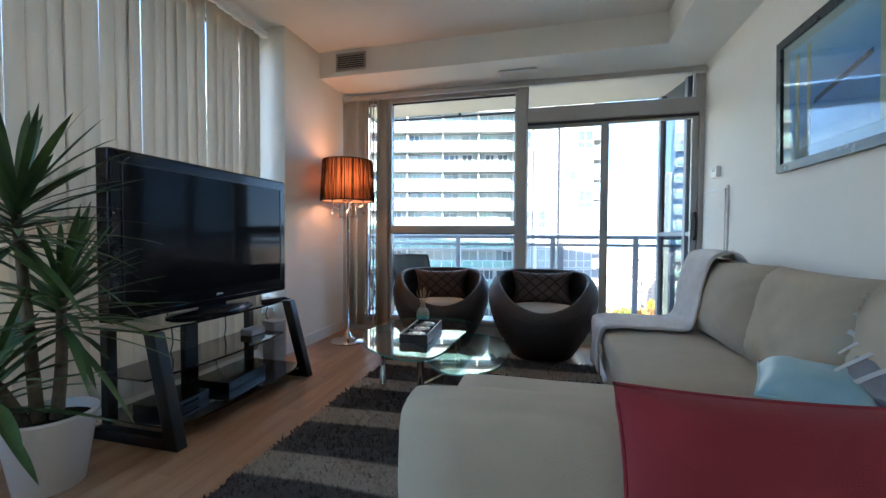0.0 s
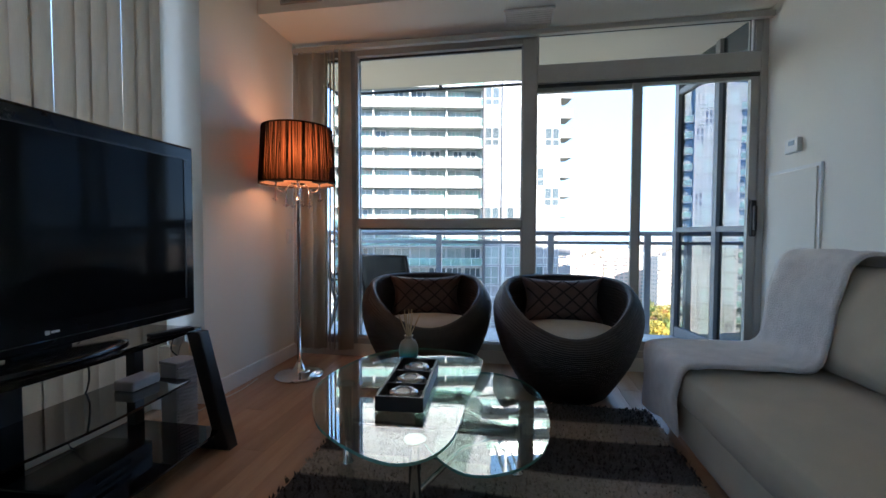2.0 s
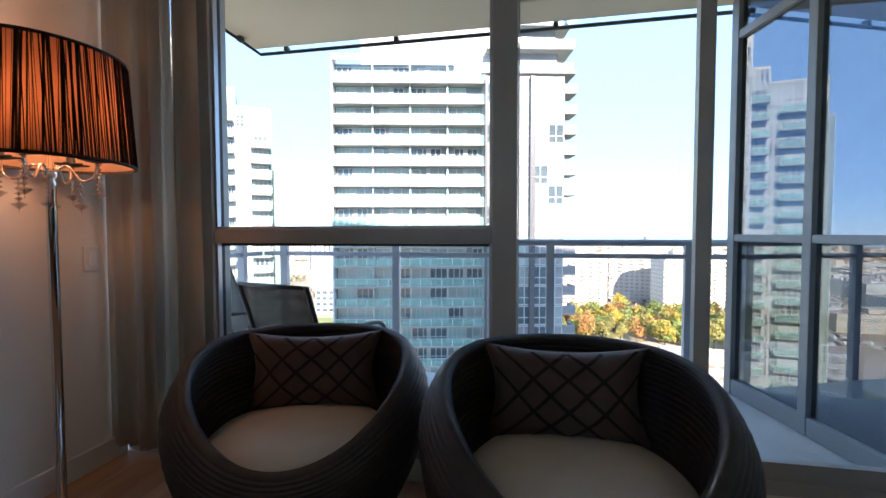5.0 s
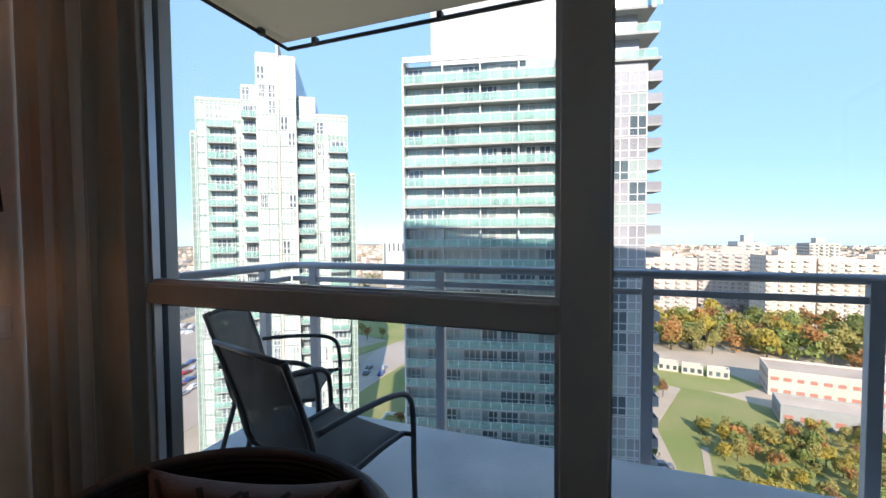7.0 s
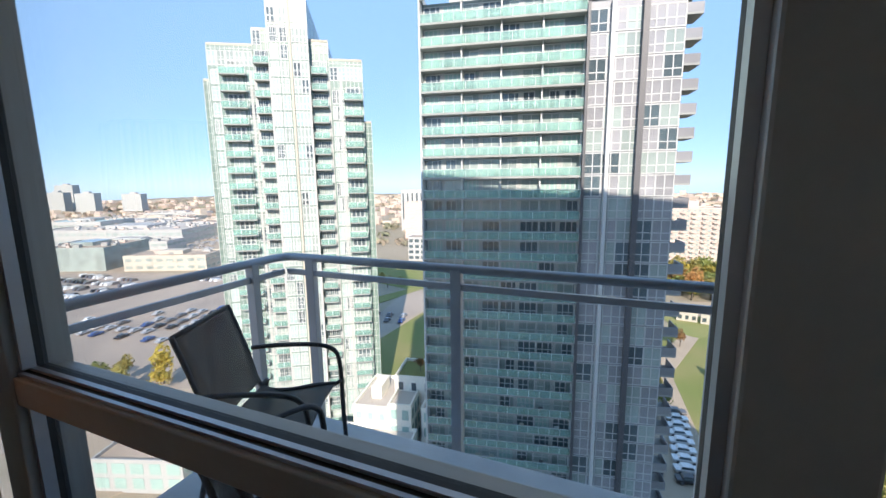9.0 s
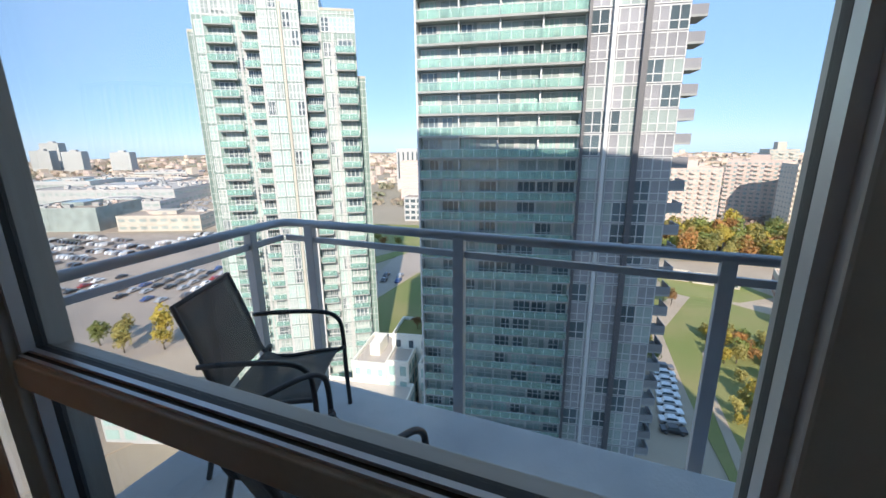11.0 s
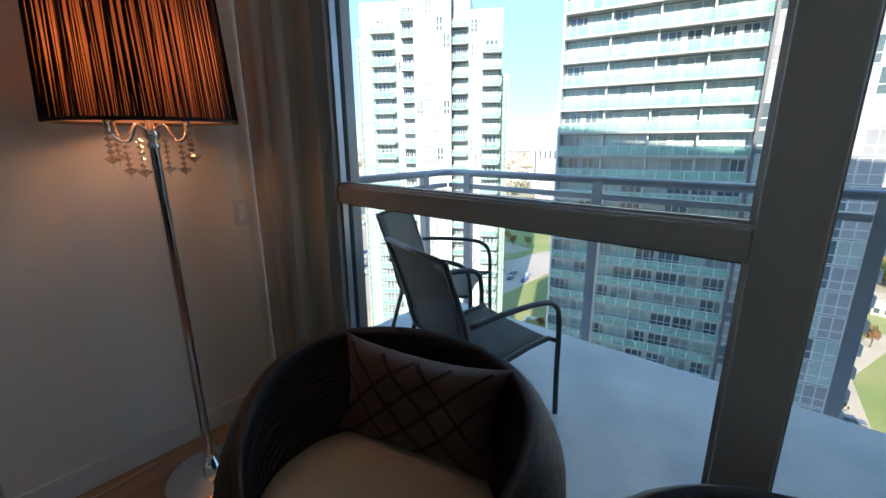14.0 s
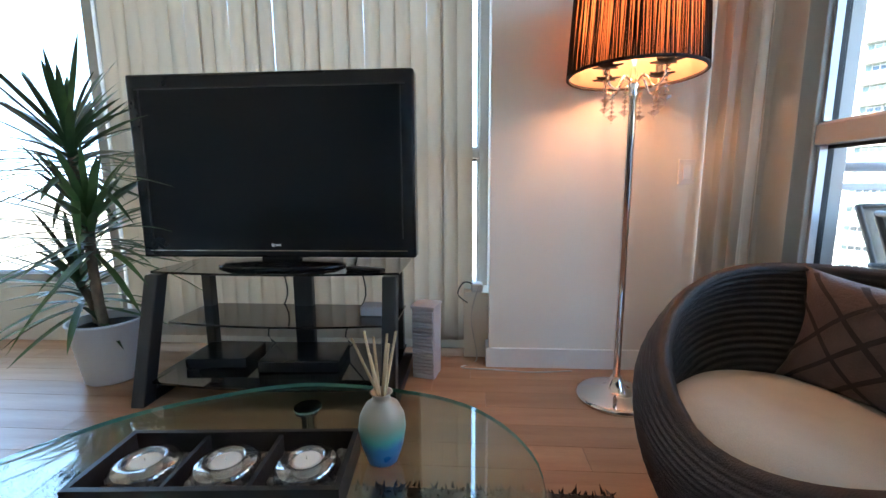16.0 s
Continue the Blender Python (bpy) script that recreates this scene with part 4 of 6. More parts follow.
for k in range(4):
    a = k * math.pi / 2 + 0.5
    ca, sa = math.cos(a), math.sin(a)
    bm = bmesh.new()
    tube(bm, curve_pts([(0.01 * ca, 0.01 * sa, 1.31), (0.05 * ca, 0.05 * sa, 1.335), (0.09 * ca, 0.09 * sa, 1.285), (0.13 * ca, 0.13 * sa, 1.30), (0.14 * ca, 0.14 * sa, 1.352)], 7), 0.005, 8)
    part("arm", bm, M_CHROME, lamp)
    bm = bmesh.new()
    lathe(bm, [(0.012, 1.350), (0.056, 1.358), (0.057, 1.363), (0.014, 1.366), (0.014, 1.44)], 12, 0.14 * ca, 0.14 * sa)
    for v in bm.verts:   # pointed petals round the cup
        d = Vector((v.co.x - 0.14 * ca, v.co.y - 0.14 * sa))
        if d.length > 0.03 and round(math.atan2(d.y, d.x) / (math.pi / 6)) % 2:
            v.co.x, v.co.y = 0.14 * ca + d.x * 0.5, 0.14 * sa + d.y * 0.5
    part("drip_cup", bm, M_BLACKMETAL, lamp, "dark star-shaped cup")
    bm = bmesh.new()
    lathe(bm, [(0.010, 1.44), (0.017, 1.462), (0.014, 1.485), (0.003, 1.515)], 14, 0.14 * ca, 0.14 * sa)
    part("bulb", bm, M_BULB, lamp, "glowing candle bulb")
    for px_, py_, n_ in ((0.145, 0.0, 7), (0.075, 0.03, 6)):
        bm = bmesh.new()
        x, y_ = px_ * ca - py_ * sa, px_ * sa + py_ * ca
        z0 = 1.345 if px_ > 0.1 else 1.285
        tube(bm, [(x, y_, z0), (x, y_, z0 - 0.02 * n_)], 0.0008, 4)
        for q in range(n_):
            big = 2.0 if q == n_ - 1 else 1.0
            lathe(bm, [(0.001, z0 - 0.018 * q + 0.008), (0.0115 * big, z0 - 0.018 * q), (0.001, z0 - 0.018 * q - 0.009 * big)], 6, x, y_, cap=False, smooth=False)
        part("crystal_drop", bm, M_CRYSTAL, lamp, "hanging string of cut crystal")
for k in range(4):
    a = k * math.pi / 2 + 0.5
    lt = bpy.data.lights.new("lamp_light", "POINT")
    lt.energy, lt.color, lt.shadow_soft_size = 0.125, (1.0, 0.53, 0.29), 0.02
    new("lamp_light", lt).location = (-1.525 + 0.14 * math.cos(a), -0.57 + 0.14 * math.sin(a), 1.53)

# ---- sofa along the right wall and the loveseat back ----
def cushion_block(bm, x0, x1, y0, y1, z0, z1, r=0.05, puff=0.02, seed=0):
    """An upholstered block: soft corners, swollen faces and slight creases."""
    one = bmesh.new()
    box(one, x0, x1, y0, y1, z0, z1)
    bmesh.ops.subdivide_edges(one, edges=one.edges[:], cuts=9, use_grid_fill=True)
    c, h = Vector(((x0 + x1) / 2, (y0 + y1) / 2, (z0 + z1) / 2)), Vector(((x1 - x0) / 2, (y1 - y0) / 2, (z1 - z0) / 2))
    for v in one.verts:
        d = v.co - c
        inner = Vector([max(-h[k] + r, min(h[k] - r, d[k])) for k in range(3)])
        off = d - inner
        if off.length > 1e-6:
            n_ = off.normalized()
            u = [d[k] / h[k] for k in range(3)]
            swell = puff * (1 - abs(u[0]) ** 3 * (abs(n_.x) < 0.5)) * (1 - abs(u[1]) ** 3 * (abs(n_.y) < 0.5)) * (1 - abs(u[2]) ** 3 * (abs(n_.z) < 0.5))
            v.co = c + inner + n_ * (min(r, off.length) if off.length <= r else r) + n_ * (swell + 0.006 * noise.noise(v.co * 6 + Vector((seed, 0, 0))))
    for fc in one.faces:
        fc.smooth = True
    join(bm, one)


def soft(name, parent, material, dims, r=0.05, puff=0.02, seed=0, label=""):
    bm = bmesh.new()
    cushion_block(bm, *dims, r=r, puff=puff, seed=seed)
    return part(name, bm, material, parent, label)


sofa = thing("sofa", "long taupe cotton sofa along the wall beside the window", "sofa")
soft("base", sofa, M_SOFA, (0.72, 1.60, -2.525, -0.89, 0.06, 0.25), 0.03, 0.005)
soft("backrest", sofa, M_SOFA, (1.42, 1.62, -2.525, -0.89, 0.20, 0.66), 0.05, 0.01)
for k, (a, b) in enumerate(((-2.30, -0.88), (-2.53, -2.305))):
    soft("seat_cushion", sofa, M_SOFA, (0.70, 1.45, a, b, 0.245, 0.395), 0.05, 0.018, k * 7 + 1)
for k, (a, b) in enumerate(((-1.80, -0.96), (-2.50, -1.79), (-2.782, -2.498))):
    cu = part("back_cushion", pillow_bm(b - a, 0.50 if k < 2 else 0.41, 0.27 if k < 2 else 0.2, n=26, pinch=0.035, crease=0.011 + 0.003 * k), M_SOFA, sofa)
    cu.matrix_basis = pose(1.335, (a + b) / 2, 0.388 if k < 2 else 0.482, 12, 0, 90)
for x in (0.78, 1.52):
    for y_ in (-0.95, -2.45):
        bm = bmesh.new()
        lathe(bm, [(0.022, 0.0), (0.03, 0.07)], 12, x, y_)
        part("leg", bm, M_BLACKMETAL, sofa)
# fleece draped over the sofa's end: a sheet following seat, back and front edge
thr = thing("throw_blanket", "off-white fleece throw draped over the sofa end", "blanket")
prof = curve_pts([(0.665, 0, 0.10), (0.667, 0, 0.27), (0.682, 0, 0.395), (0.75, 0, 0.425), (0.97, 0, 0.430), (1.16, 0, 0.432), (1.222, 0, 0.50), (1.25, 0, 0.70), (1.30, 0, 0.865), (1.38, 0, 0.915), (1.47, 0, 0.885), (1.55, 0, 0.74)], 5)
bm = bmesh.new()
rows_ = []
for s in (0, 1):
    grid = []
    for j in range(17):
        yy = -1.32 + 0.46 * j / 16
        row = []
        for i, p in enumerate(prof):
            wv = 0.010 * math.sin(yy * 22 + i * 0.5) + 0.012 * noise.noise((i * 0.3, yy * 7, 2))
            hem = 0.03 * math.sin(yy * 9) if i < 4 else 0
            row.append(bm.verts.new((p.x - (0.016 if s else 0) * (1 if p.z < 0.44 else 0.6) + wv * (0.6 if p.z < 0.44 else 0.25), yy + 0.02 * noise.noise((i * 0.25, 1, 5)), p.z + (0.016 if s else 0) + hem + abs(wv) * 0.6)))
        grid.append(row)
    rows_.append(grid)
    for j in range(16):
        for i in range(len(prof) - 1):
            bm.faces.new((grid[j][i], grid[j + 1][i], grid[j + 1][i + 1], grid[j][i + 1])).smooth = True
for j in (0, 16):
    for i in range(len(prof) - 1):
        bm.faces.new((rows_[0][j][i], rows_[0][j][i + 1], rows_[1][j][i + 1], rows_[1][j][i])).smooth = True
for i in (0, len(prof) - 1):
    for j in range(16):
        bm.faces.new((rows_[0][j][i], rows_[0][j + 1][i], rows_[1][j + 1][i], rows_[1][j][i])).smooth = True
part("fleece", bm, M_THROW, thr)

love = thing("loveseat", "taupe cotton loveseat turned away from the window", "sofa")
soft("backrest", love, M_SOFA, (0.02, 1.60, -3.03, -2.535, 0.05, 0.478), 0.03, 0.004, 21)
soft("back_cushion", love, M_SOFA, (-0.01, 1.60, -3.23, -3.035, 0.20, 0.618), 0.06, 0.008, 22)
soft("seat", love, M_SOFA, (0.44, 1.60, -3.90, -3.24, 0.06, 0.33), 0.05, 0.01, 23)


def loose_pillow(name, label, material, w, h, t, m):
    p = thing(name, label, "cushion", m)
    part("cover", pillow_bm(w, h, t), material, p)
    bm = bmesh.new()
    pts = [pillow_front(w, h, t, u, v, 1) * 1.0 for u, v in [(-1 + 2 * i / 10, -1) for i in range(10)] + [(1, -1 + 2 * i / 10) for i in range(10)] + [(1 - 2 * i / 10, 1) for i in range(10)] + [(-1, 1 - 2 * i / 10) for i in range(11)]]
    tube(bm, [(q.x, 0, q.z) for q in pts], 0.005, 6)
    part("piping", bm, material, p)
    return p


loose_pillow("red_cushion", "plain crimson cotton cushion leaning on the loveseat back", M_RED, 0.62, 0.40, 0.12, pose(0.792, -3.325, 0.322, -15, 0, 2))
loose_pillow("blue_cushion", "pale blue satin cushion lying on the sofa seat", M_BLUE, 0.29, 0.22, 0.13, pose(1.115, -2.70, 0.515, -76, 0, -24))
gp = loose_pillow("grey_cushion", "grey cushion with an off-white printed lattice", M_GREYPAT, 0.36, 0.32, 0.13, pose(1.30, -2.775, 0.52, -50, 0, -46))
bm = bmesh.new()
for k in (-0.66, -0.22, 0.22, 0.66):
    for sl in (1, -1):
        p, q = Vector((max(-0.9, k - 0.9), -sl * (0.9 if k - 0.9 > -0.9 else 0.9 + (k - 0.9 + 0.9)))), Vector((min(0.9, k + 0.9), sl * (0.9 if k + 0.9 < 0.9 else 0.9 - (k + 0.9 - 0.9))))
        ribbon_on_pillow(bm, 0.44, 0.40, 0.14, p, q, 0.035)
part("printed_lattice", bm, M_PATLINE, gp, "off-white lattice")

# ---- potted dracaena ----
pot = thing("potted_plant", "tall green dracaena in a white ceramic pot", "plant", pose(-1.60, -2.96, 0))
bm = bmesh.new()
lathe(bm, [(0.105, 0.0), (0.112, 0.006), (0.155, 0.285), (0.161, 0.292), (0.159, 0.30), (0.148, 0.30), (0.138, 0.24)], 44, cap=False)
lathe(bm, [(0.106, 0.002), (0.02, 0.002)], 44, cap=False)
part("pot", bm, M_POT, pot, "tapered white ceramic pot")
bm = bmesh.new()
lathe(bm, [(0.1405, 0.262), (0.10, 0.272), (0.02, 0.275)], 28)
part("soil", bm, M_SOIL, pot)
rl = random.Random(21)


def leaf(bm, base, a, length, rise, droop, width):
    """A long strap leaf, folded along its midrib, that arches over."""
    d = Vector((math.cos(a), math.sin(a), 0))
    side = Vector((-d.y, d.x, 0))
    prev = None
    for i in range(8):
        t = i / 7
        c = base + d * (length * t * math.cos(rise) + 0.0) + Vector((0, 0, length * (t * math.sin(rise) - droop * t * t)))
        w = width * (0.55 + 1.2 * t) * (1 - t ** 2.2) if t > 0 else width * 0.6
        trip = [bm.verts.new(c - side * w), bm.verts.new(c + Vector((0, 0, -w * 0.35))), bm.verts.new(c + side * w)]
        if prev:
            for k in (0, 1):
                bm.faces.new((prev[k], prev[k + 1], trip[k + 1], trip[k])).smooth = True
        prev = trip


for k, (dx, dy, hgt, n_l, ln) in enumerate(((-0.01, -0.055, 1.10, 80, 0.50), (0.045, 0.015, 0.76, 72, 0.46), (-0.03, -0.10, 0.47, 44, 0.40))):
    bm = bmesh.new()
    cane = curve_pts([(dx * 0.6, dy * 0.6, 0.26), (dx * 1.2, dy, 0.26 + (hgt - 0.26) * 0.5), (dx, dy * 1.5, hgt)], 5)
    tube(bm, cane, 0.024, 10, r_end=0.016)
    part("cane", bm, M_BARK, pot, "ringed brown cane")
    bm = bmesh.new()
    for i in range(n_l):
        t = i / n_l
        leaf(bm, Vector((dx, dy * 1.5, hgt - 0.14 + 0.20 * t)), i * 2.4 + rl.uniform(-0.3, 0.3), ln * rl.uniform(0.75, 1.1), math.radians(-12 + 80 * t + rl.uniform(-12, 12)), rl.uniform(0.12, 0.42) * (1.1 - t * 0.5), rl.uniform(0.013, 0.020))
    tagged(part("leaves", bm, M_LEAF, pot, "long pointed green leaves"), kind="stuff")

# ---- balcony: railing, upper rail, glazed bay, sling chairs ----
YR, ZR, XE = 1.80, 1.038, -2.30
rail = thing("balcony_railing", "blue-grey metal balcony railing with square posts", "railing")
bm = bmesh.new()
tube(bm, [(XE, 0.10, ZR - 0.025), (XE, YR - 0.10, ZR - 0.025), (XE + 0.03, YR - 0.03, ZR - 0.025), (XE + 0.10, YR, ZR - 0.025), (4.4, YR, ZR - 0.025)], 0.028, 12)
part("top_rail", bm, M_RAIL, rail)
bm = bmesh.new()
rbox(bm, XE + 0.02, 4.4, YR - 0.012, YR + 0.012, ZR - 0.155, ZR - 0.115, 0.004)
rbox(bm, XE - 0.012, XE + 0.012, 0.10, YR - 0.02, ZR - 0.155, ZR - 0.115, 0.004)
part("second_rail", bm, M_RAIL, rail)
for x, y_ in ((-2.07, YR), (-0.97, YR), (0.375, YR), (1.44, YR), (2.6, YR), (XE, 1.50), (XE, 0.3)):
    bm = bmesh.new()
    rbox(bm, x - 0.034, x + 0.034, y_ - 0.026, y_ + 0.026, -0.30, ZR - 0.03, 0.004)
    part("post", bm, M_RAIL, rail)
upper = thing("upper_tube_rail", "dark metal tube hung under the slab edge above", "rail")
bm = bmesh.new()
tube(bm, [(-2.27, 0.10, 2.765), (-2.27, 1.78, 2.765), (4.4, 1.78, 2.765)], 0.016, 10)
part("tube", bm, M_CHAIRFRAME, upper)
for x, y_ in ((-2.27, 0.9), (-2.27, 1.5), (-2.0, 1.78), (-0.95, 1.78), (0.4, 1.78), (1.5, 1.78)):
    bm = bmesh.new()
    rbox(bm, x - 0.02, x + 0.02, y_ - 0.03, y_ + 0.02, 2.755, 2.81, 0.003)
    part("bracket", bm, M_CHAIRFRAME, upper)
p0, p1 = Vector((1.70, 1.70, 0)), Vector((1.98, 0.16, 0))
L_ = (p1 - p0).length
bay = window_unit("window_4", "angled glazed bay in grey frames at the balcony end",
                  [(0, 0.07, -0.04, 0.04, -0.115, 2.795), (L_ - 0.07, L_, -0.04, 0.04, -0.115, 2.795), (L_ * 0.42, L_ * 0.42 + 0.06, -0.04, 0.04, -0.115, 2.795),
                   (0.07, L_ * 0.42, -0.035, 0.035, -0.115, 0.0), (L_ * 0.42 + 0.06, L_ - 0.07, -0.035, 0.035, -0.115, 0.0), (0.07, L_ * 0.42, -0.035, 0.035, 1.03, 1.08), (L_ * 0.42 + 0.06, L_ - 0.07, -0.035, 0.035, 1.03, 1.08),
                   (0.07, L_ * 0.42, -0.035, 0.035, 2.50, 2.56), (L_ * 0.42 + 0.06, L_ - 0.07, -0.035, 0.035, 2.50, 2.56)],
                  [], m=Matrix.Translation(p0) @ pose(0, 0, 0, 0, 0, math.degrees(math.atan2((p1 - p0).y, (p1 - p0).x))))
M_BAYFRAME = mat("slate_grey_frame_paint", (0.20, 0.21, 0.225), 0.45, 0.2, var=0.08, scale=6)
for ob in bay.children:
    ob.data.materials[0] = M_BAYFRAME
M_BAYGLASS = glassy("reflective_bay_glass", (0.42, 0.55, 0.66), 0.55, 0.20)
for x0, x1 in ((0.07, L_ * 0.42), (L_ * 0.42 + 0.06, L_ - 0.07)):
    for z0, z1 in ((0.0, 1.03), (1.08, 2.50), (2.56, 2.795)):
        bm = bmesh.new()
        box(bm, x0, x1, -0.006, 0.006, z0, z1)
        part("pane", bm, M_BAYGLASS, bay, "dark reflecting glass")


def sling_chair(label, m):
    """Patio chair: bent tube frame, mesh sling seat and back, hooped arms; it faces +x."""
    c = thing("patio_chair", label, "chair", m, "patio chairs on the balcony")
    for s in (-1, 1):
        y_ = s * 0.26
        bm = bmesh.new()
        tube(bm, curve_pts([(-0.36, y_, 0.93), (-0.27, y_, 0.66), (-0.20, y_, 0.42), (-0.06, y_, 0.38), (0.14, y_, 0.41), (0.27, y_, 0.42)], 6), 0.014, 10)
        part("side_tube", bm, M_CHAIRFRAME, c)
        bm = bmesh.new()
        ya = s * 0.31
        tube(bm, curve_pts([(-0.26, ya, 0.64), (-0.08, ya, 0.655), (0.14, ya, 0.655), (0.25, ya, 0.62), (0.285, ya, 0.52), (0.29, ya, 0.25), (0.30, ya, 0.0)], 6), 0.014, 10)
        part("arm_hoop", bm, M_CHAIRFRAME, c, "bent tube arm and front leg")
        bm = bmesh.new()
        tube(bm, curve_pts([(-0.18, ya, 0.43), (-0.24, ya, 0.22), (-0.30, ya, 0.0)], 5), 0.014, 10)
        part("rear_leg", bm, M_CHAIRFRAME, c)
        bm = bmesh.new()
        tube(bm, [(-0.19, y_, 0.415), (-0.19, ya, 0.425)], 0.012, 8)
        tube(bm, [(0.27, y_, 0.42), (0.29, ya, 0.42)], 0.012, 8)
        part("spacer", bm, M_CHAIRFRAME, c)
    for name, pts in (("back_sling", [(-0.355, 0, 0.92), (-0.29, 0, 0.73), (-0.235, 0, 0.56), (-0.20, 0, 0.44)]), ("seat_sling", [(-0.19, 0, 0.415), (-0.06, 0, 0.375), (0.14, 0, 0.405), (0.265, 0, 0.42)])):
        bm = bmesh.new()
        line = curve_pts(pts, 5)
        lay = []
        for off in (0.0, 0.005):
            lay.append([[bm.verts.new((p.x + off * 0.7 - 0.012 * (1 - (j / 3 - 1) ** 2), -0.255 + 0.51 * j / 6, p.z + off * 0.7)) for j in range(7)] for p in line])
        for g_ in lay:
            for a, b in zip(g_, g_[1:]):
                for j in range(6):
                    bm.faces.new((a[j], a[j + 1], b[j + 1], b[j])).smooth = True
        for i in (0, -1):
            for j in range(6):
                bm.faces.new((lay[0][i][j], lay[0][i][j + 1], lay[1][i][j + 1], lay[1][i][j]))
        for j in (0, 6):
            for i in range(len(line) - 1):
                bm.faces.new((lay[0][i][j], lay[0][i + 1][j], lay[1][i + 1][j], lay[1][i][j]))
        part(name, bm, M_SLING, c, "dark grey mesh sling")
    bm = bmesh.new()
    tube(bm, [(-0.36, -0.26, 0.925), (-0.36, 0.26, 0.925)], 0.012, 8)
    part("top_bar", bm, M_CHAIRFRAME, c)
    return c


sling_chair("dark mesh patio chair standing near the window on the balcony", pose(-1.115, 0.615, -0.12, 0, 0, 74))
sling_chair("dark mesh patio chair standing by the balcony corner", pose(-1.80, 1.14, -0.12, 0, 0, 23))

# ---- the city below: ground 50 m under the flat ----
GZ = -50.0
M_GROUND = mat("far_ground", (0.27, 0.23, 0.16), 0.95, var=0.3, scale=0.012, second=(0.34, 0.28, 0.21), bscale=0.15)
M_GRASS = mat("mown_grass", (0.17, 0.20, 0.055), 0.95, var=0.3, scale=0.06, second=(0.25, 0.23, 0.09), bscale=1.5)
M_ASPHALT = mat("worn_asphalt", (0.36, 0.295, 0.24), 0.9, var=0.2, scale=0.05, bscale=0.8, second=(0.28, 0.235, 0.20))
M_YARD = mat("pale_dusty_asphalt", (0.46, 0.37, 0.28), 0.95, var=0.18, scale=0.05, bscale=0.5, second=(0.36, 0.29, 0.22))
M_LINE = mat("white_road_paint", (0.6, 0.6, 0.58), 0.8)
M_ROOF = mat("gravel_roof", (0.48, 0.38, 0.30), 0.95, var=0.2, scale=0.08, bscale=1.2)
M_ROOFW = mat("white_membrane_roof", (0.50, 0.45, 0.40), 0.8, var=0.15, scale=0.05)
M_TEALROOF = mat("pale_green_glass_roof", (0.45, 0.60, 0.57), 0.3, var=0.15, scale=0.1)
M_PINK = mat("pink_brick", (0.58, 0.46, 0.40), 0.85, var=0.12, scale=0.1)
M_BEIGE = mat("beige_brick", (0.60, 0.51, 0.42), 0.85, var=0.12, scale=0.1)
M_REDPANEL = mat("red_panel", (0.40, 0.17, 0.13), 0.6, var=0.1)
M_DARKFIN = mat("dark_grey_fin", (0.10, 0.10, 0.11), 0.5, var=0.15)
M_TRUNK = mat("tree_bark", (0.10, 0.08, 0.06), 0.95, var=0.3)
M_CROWN = [mat("foliage_" + nm, c, 0.8, var=0.45, scale=0.5, bscale=3.0, second=c2) for nm, c, c2 in (
    ("green", (0.21, 0.26, 0.075), (0.28, 0.30, 0.10)), ("olive", (0.36, 0.33, 0.11), (0.42, 0.35, 0.12)),
    ("yellow", (0.52, 0.40, 0.07), (0.40, 0.33, 0.09)), ("orange", (0.48, 0.24, 0.08), (0.38, 0.22, 0.09)), ("russet", (0.34, 0.18, 0.09), (0.32, 0.20, 0.08)))]
for m_ in M_CROWN:   # thin leaves let sunlight through
    n_, l_ = m_.node_tree.nodes, m_.node_tree.links
    tl, mx_ = n_.new("ShaderNodeBsdfTranslucent"), n_.new("ShaderNodeMixShader")
    l_.new(n_["Principled BSDF"].inputs["Base Color"].links[0].from_socket, tl.inputs["Color"])
    mx_.inputs["Fac"].default_value = 0.45
    l_.new(n_["Principled BSDF"].outputs["BSDF"], mx_.inputs[1])
    l_.new(tl.outputs["BSDF"], mx_.inputs[2])
    l_.new(mx_.outputs["Shader"], n_["Material Output"].inputs["Surface"])
# paler, muted foliage: distance haze is put into the base colours
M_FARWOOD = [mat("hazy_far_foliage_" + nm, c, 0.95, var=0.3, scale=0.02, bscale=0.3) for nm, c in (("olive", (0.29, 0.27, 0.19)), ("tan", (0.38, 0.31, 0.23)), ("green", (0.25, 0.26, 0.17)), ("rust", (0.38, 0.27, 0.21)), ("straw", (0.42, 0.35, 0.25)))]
bm = bmesh.new()
bmesh.ops.create_grid(bm, x_segments=24, y_segments=24, size=1750)
g = part("ground", bm, M_GROUND)
g.location.z = GZ
tagged(g, "dry autumn ground spreading to the horizon", kind="structure")


def patch(name, label, material, outline, h=0.12):
    bm = bmesh.new()
    prism(bm, outline, GZ - 0.2, GZ + h)
    return tagged(part(name, bm, material), label, kind="structure")


patch("road_1", "grey asphalt road between the towers", M_ASPHALT, [(-62, 70), (-50, 70), (-66, 130), (-60, 152), (-40, 185), (60, 260), (50, 272), (-60, 205), (-92, 168), (-84, 125)], 0.16)
patch("lawn_1", "mown grass field beyond the road", M_GRASS, [(-150, 190), (-90, 172), (-40, 200), (-60, 240), (-150, 222)])
patch("lawn_2", "dry grass strip beside the tower", M_GRASS, [(14, 150), (16, 96), (21, 60), (24, 30), (140, 30), (140, 110), (110, 150), (60, 148), (36, 160)])
patch("lawn_3", "worn sports field by the school", M_GRASS, [(16, 172), (22, 152), (40, 150), (52, 160), (40, 178)], 0.18)
patch("yard_1", "pale dusty school yard", M_YARD, [(10, 190), (20, 160), (50, 140), (120, 128), (150, 190), (60, 205)], 0.14)
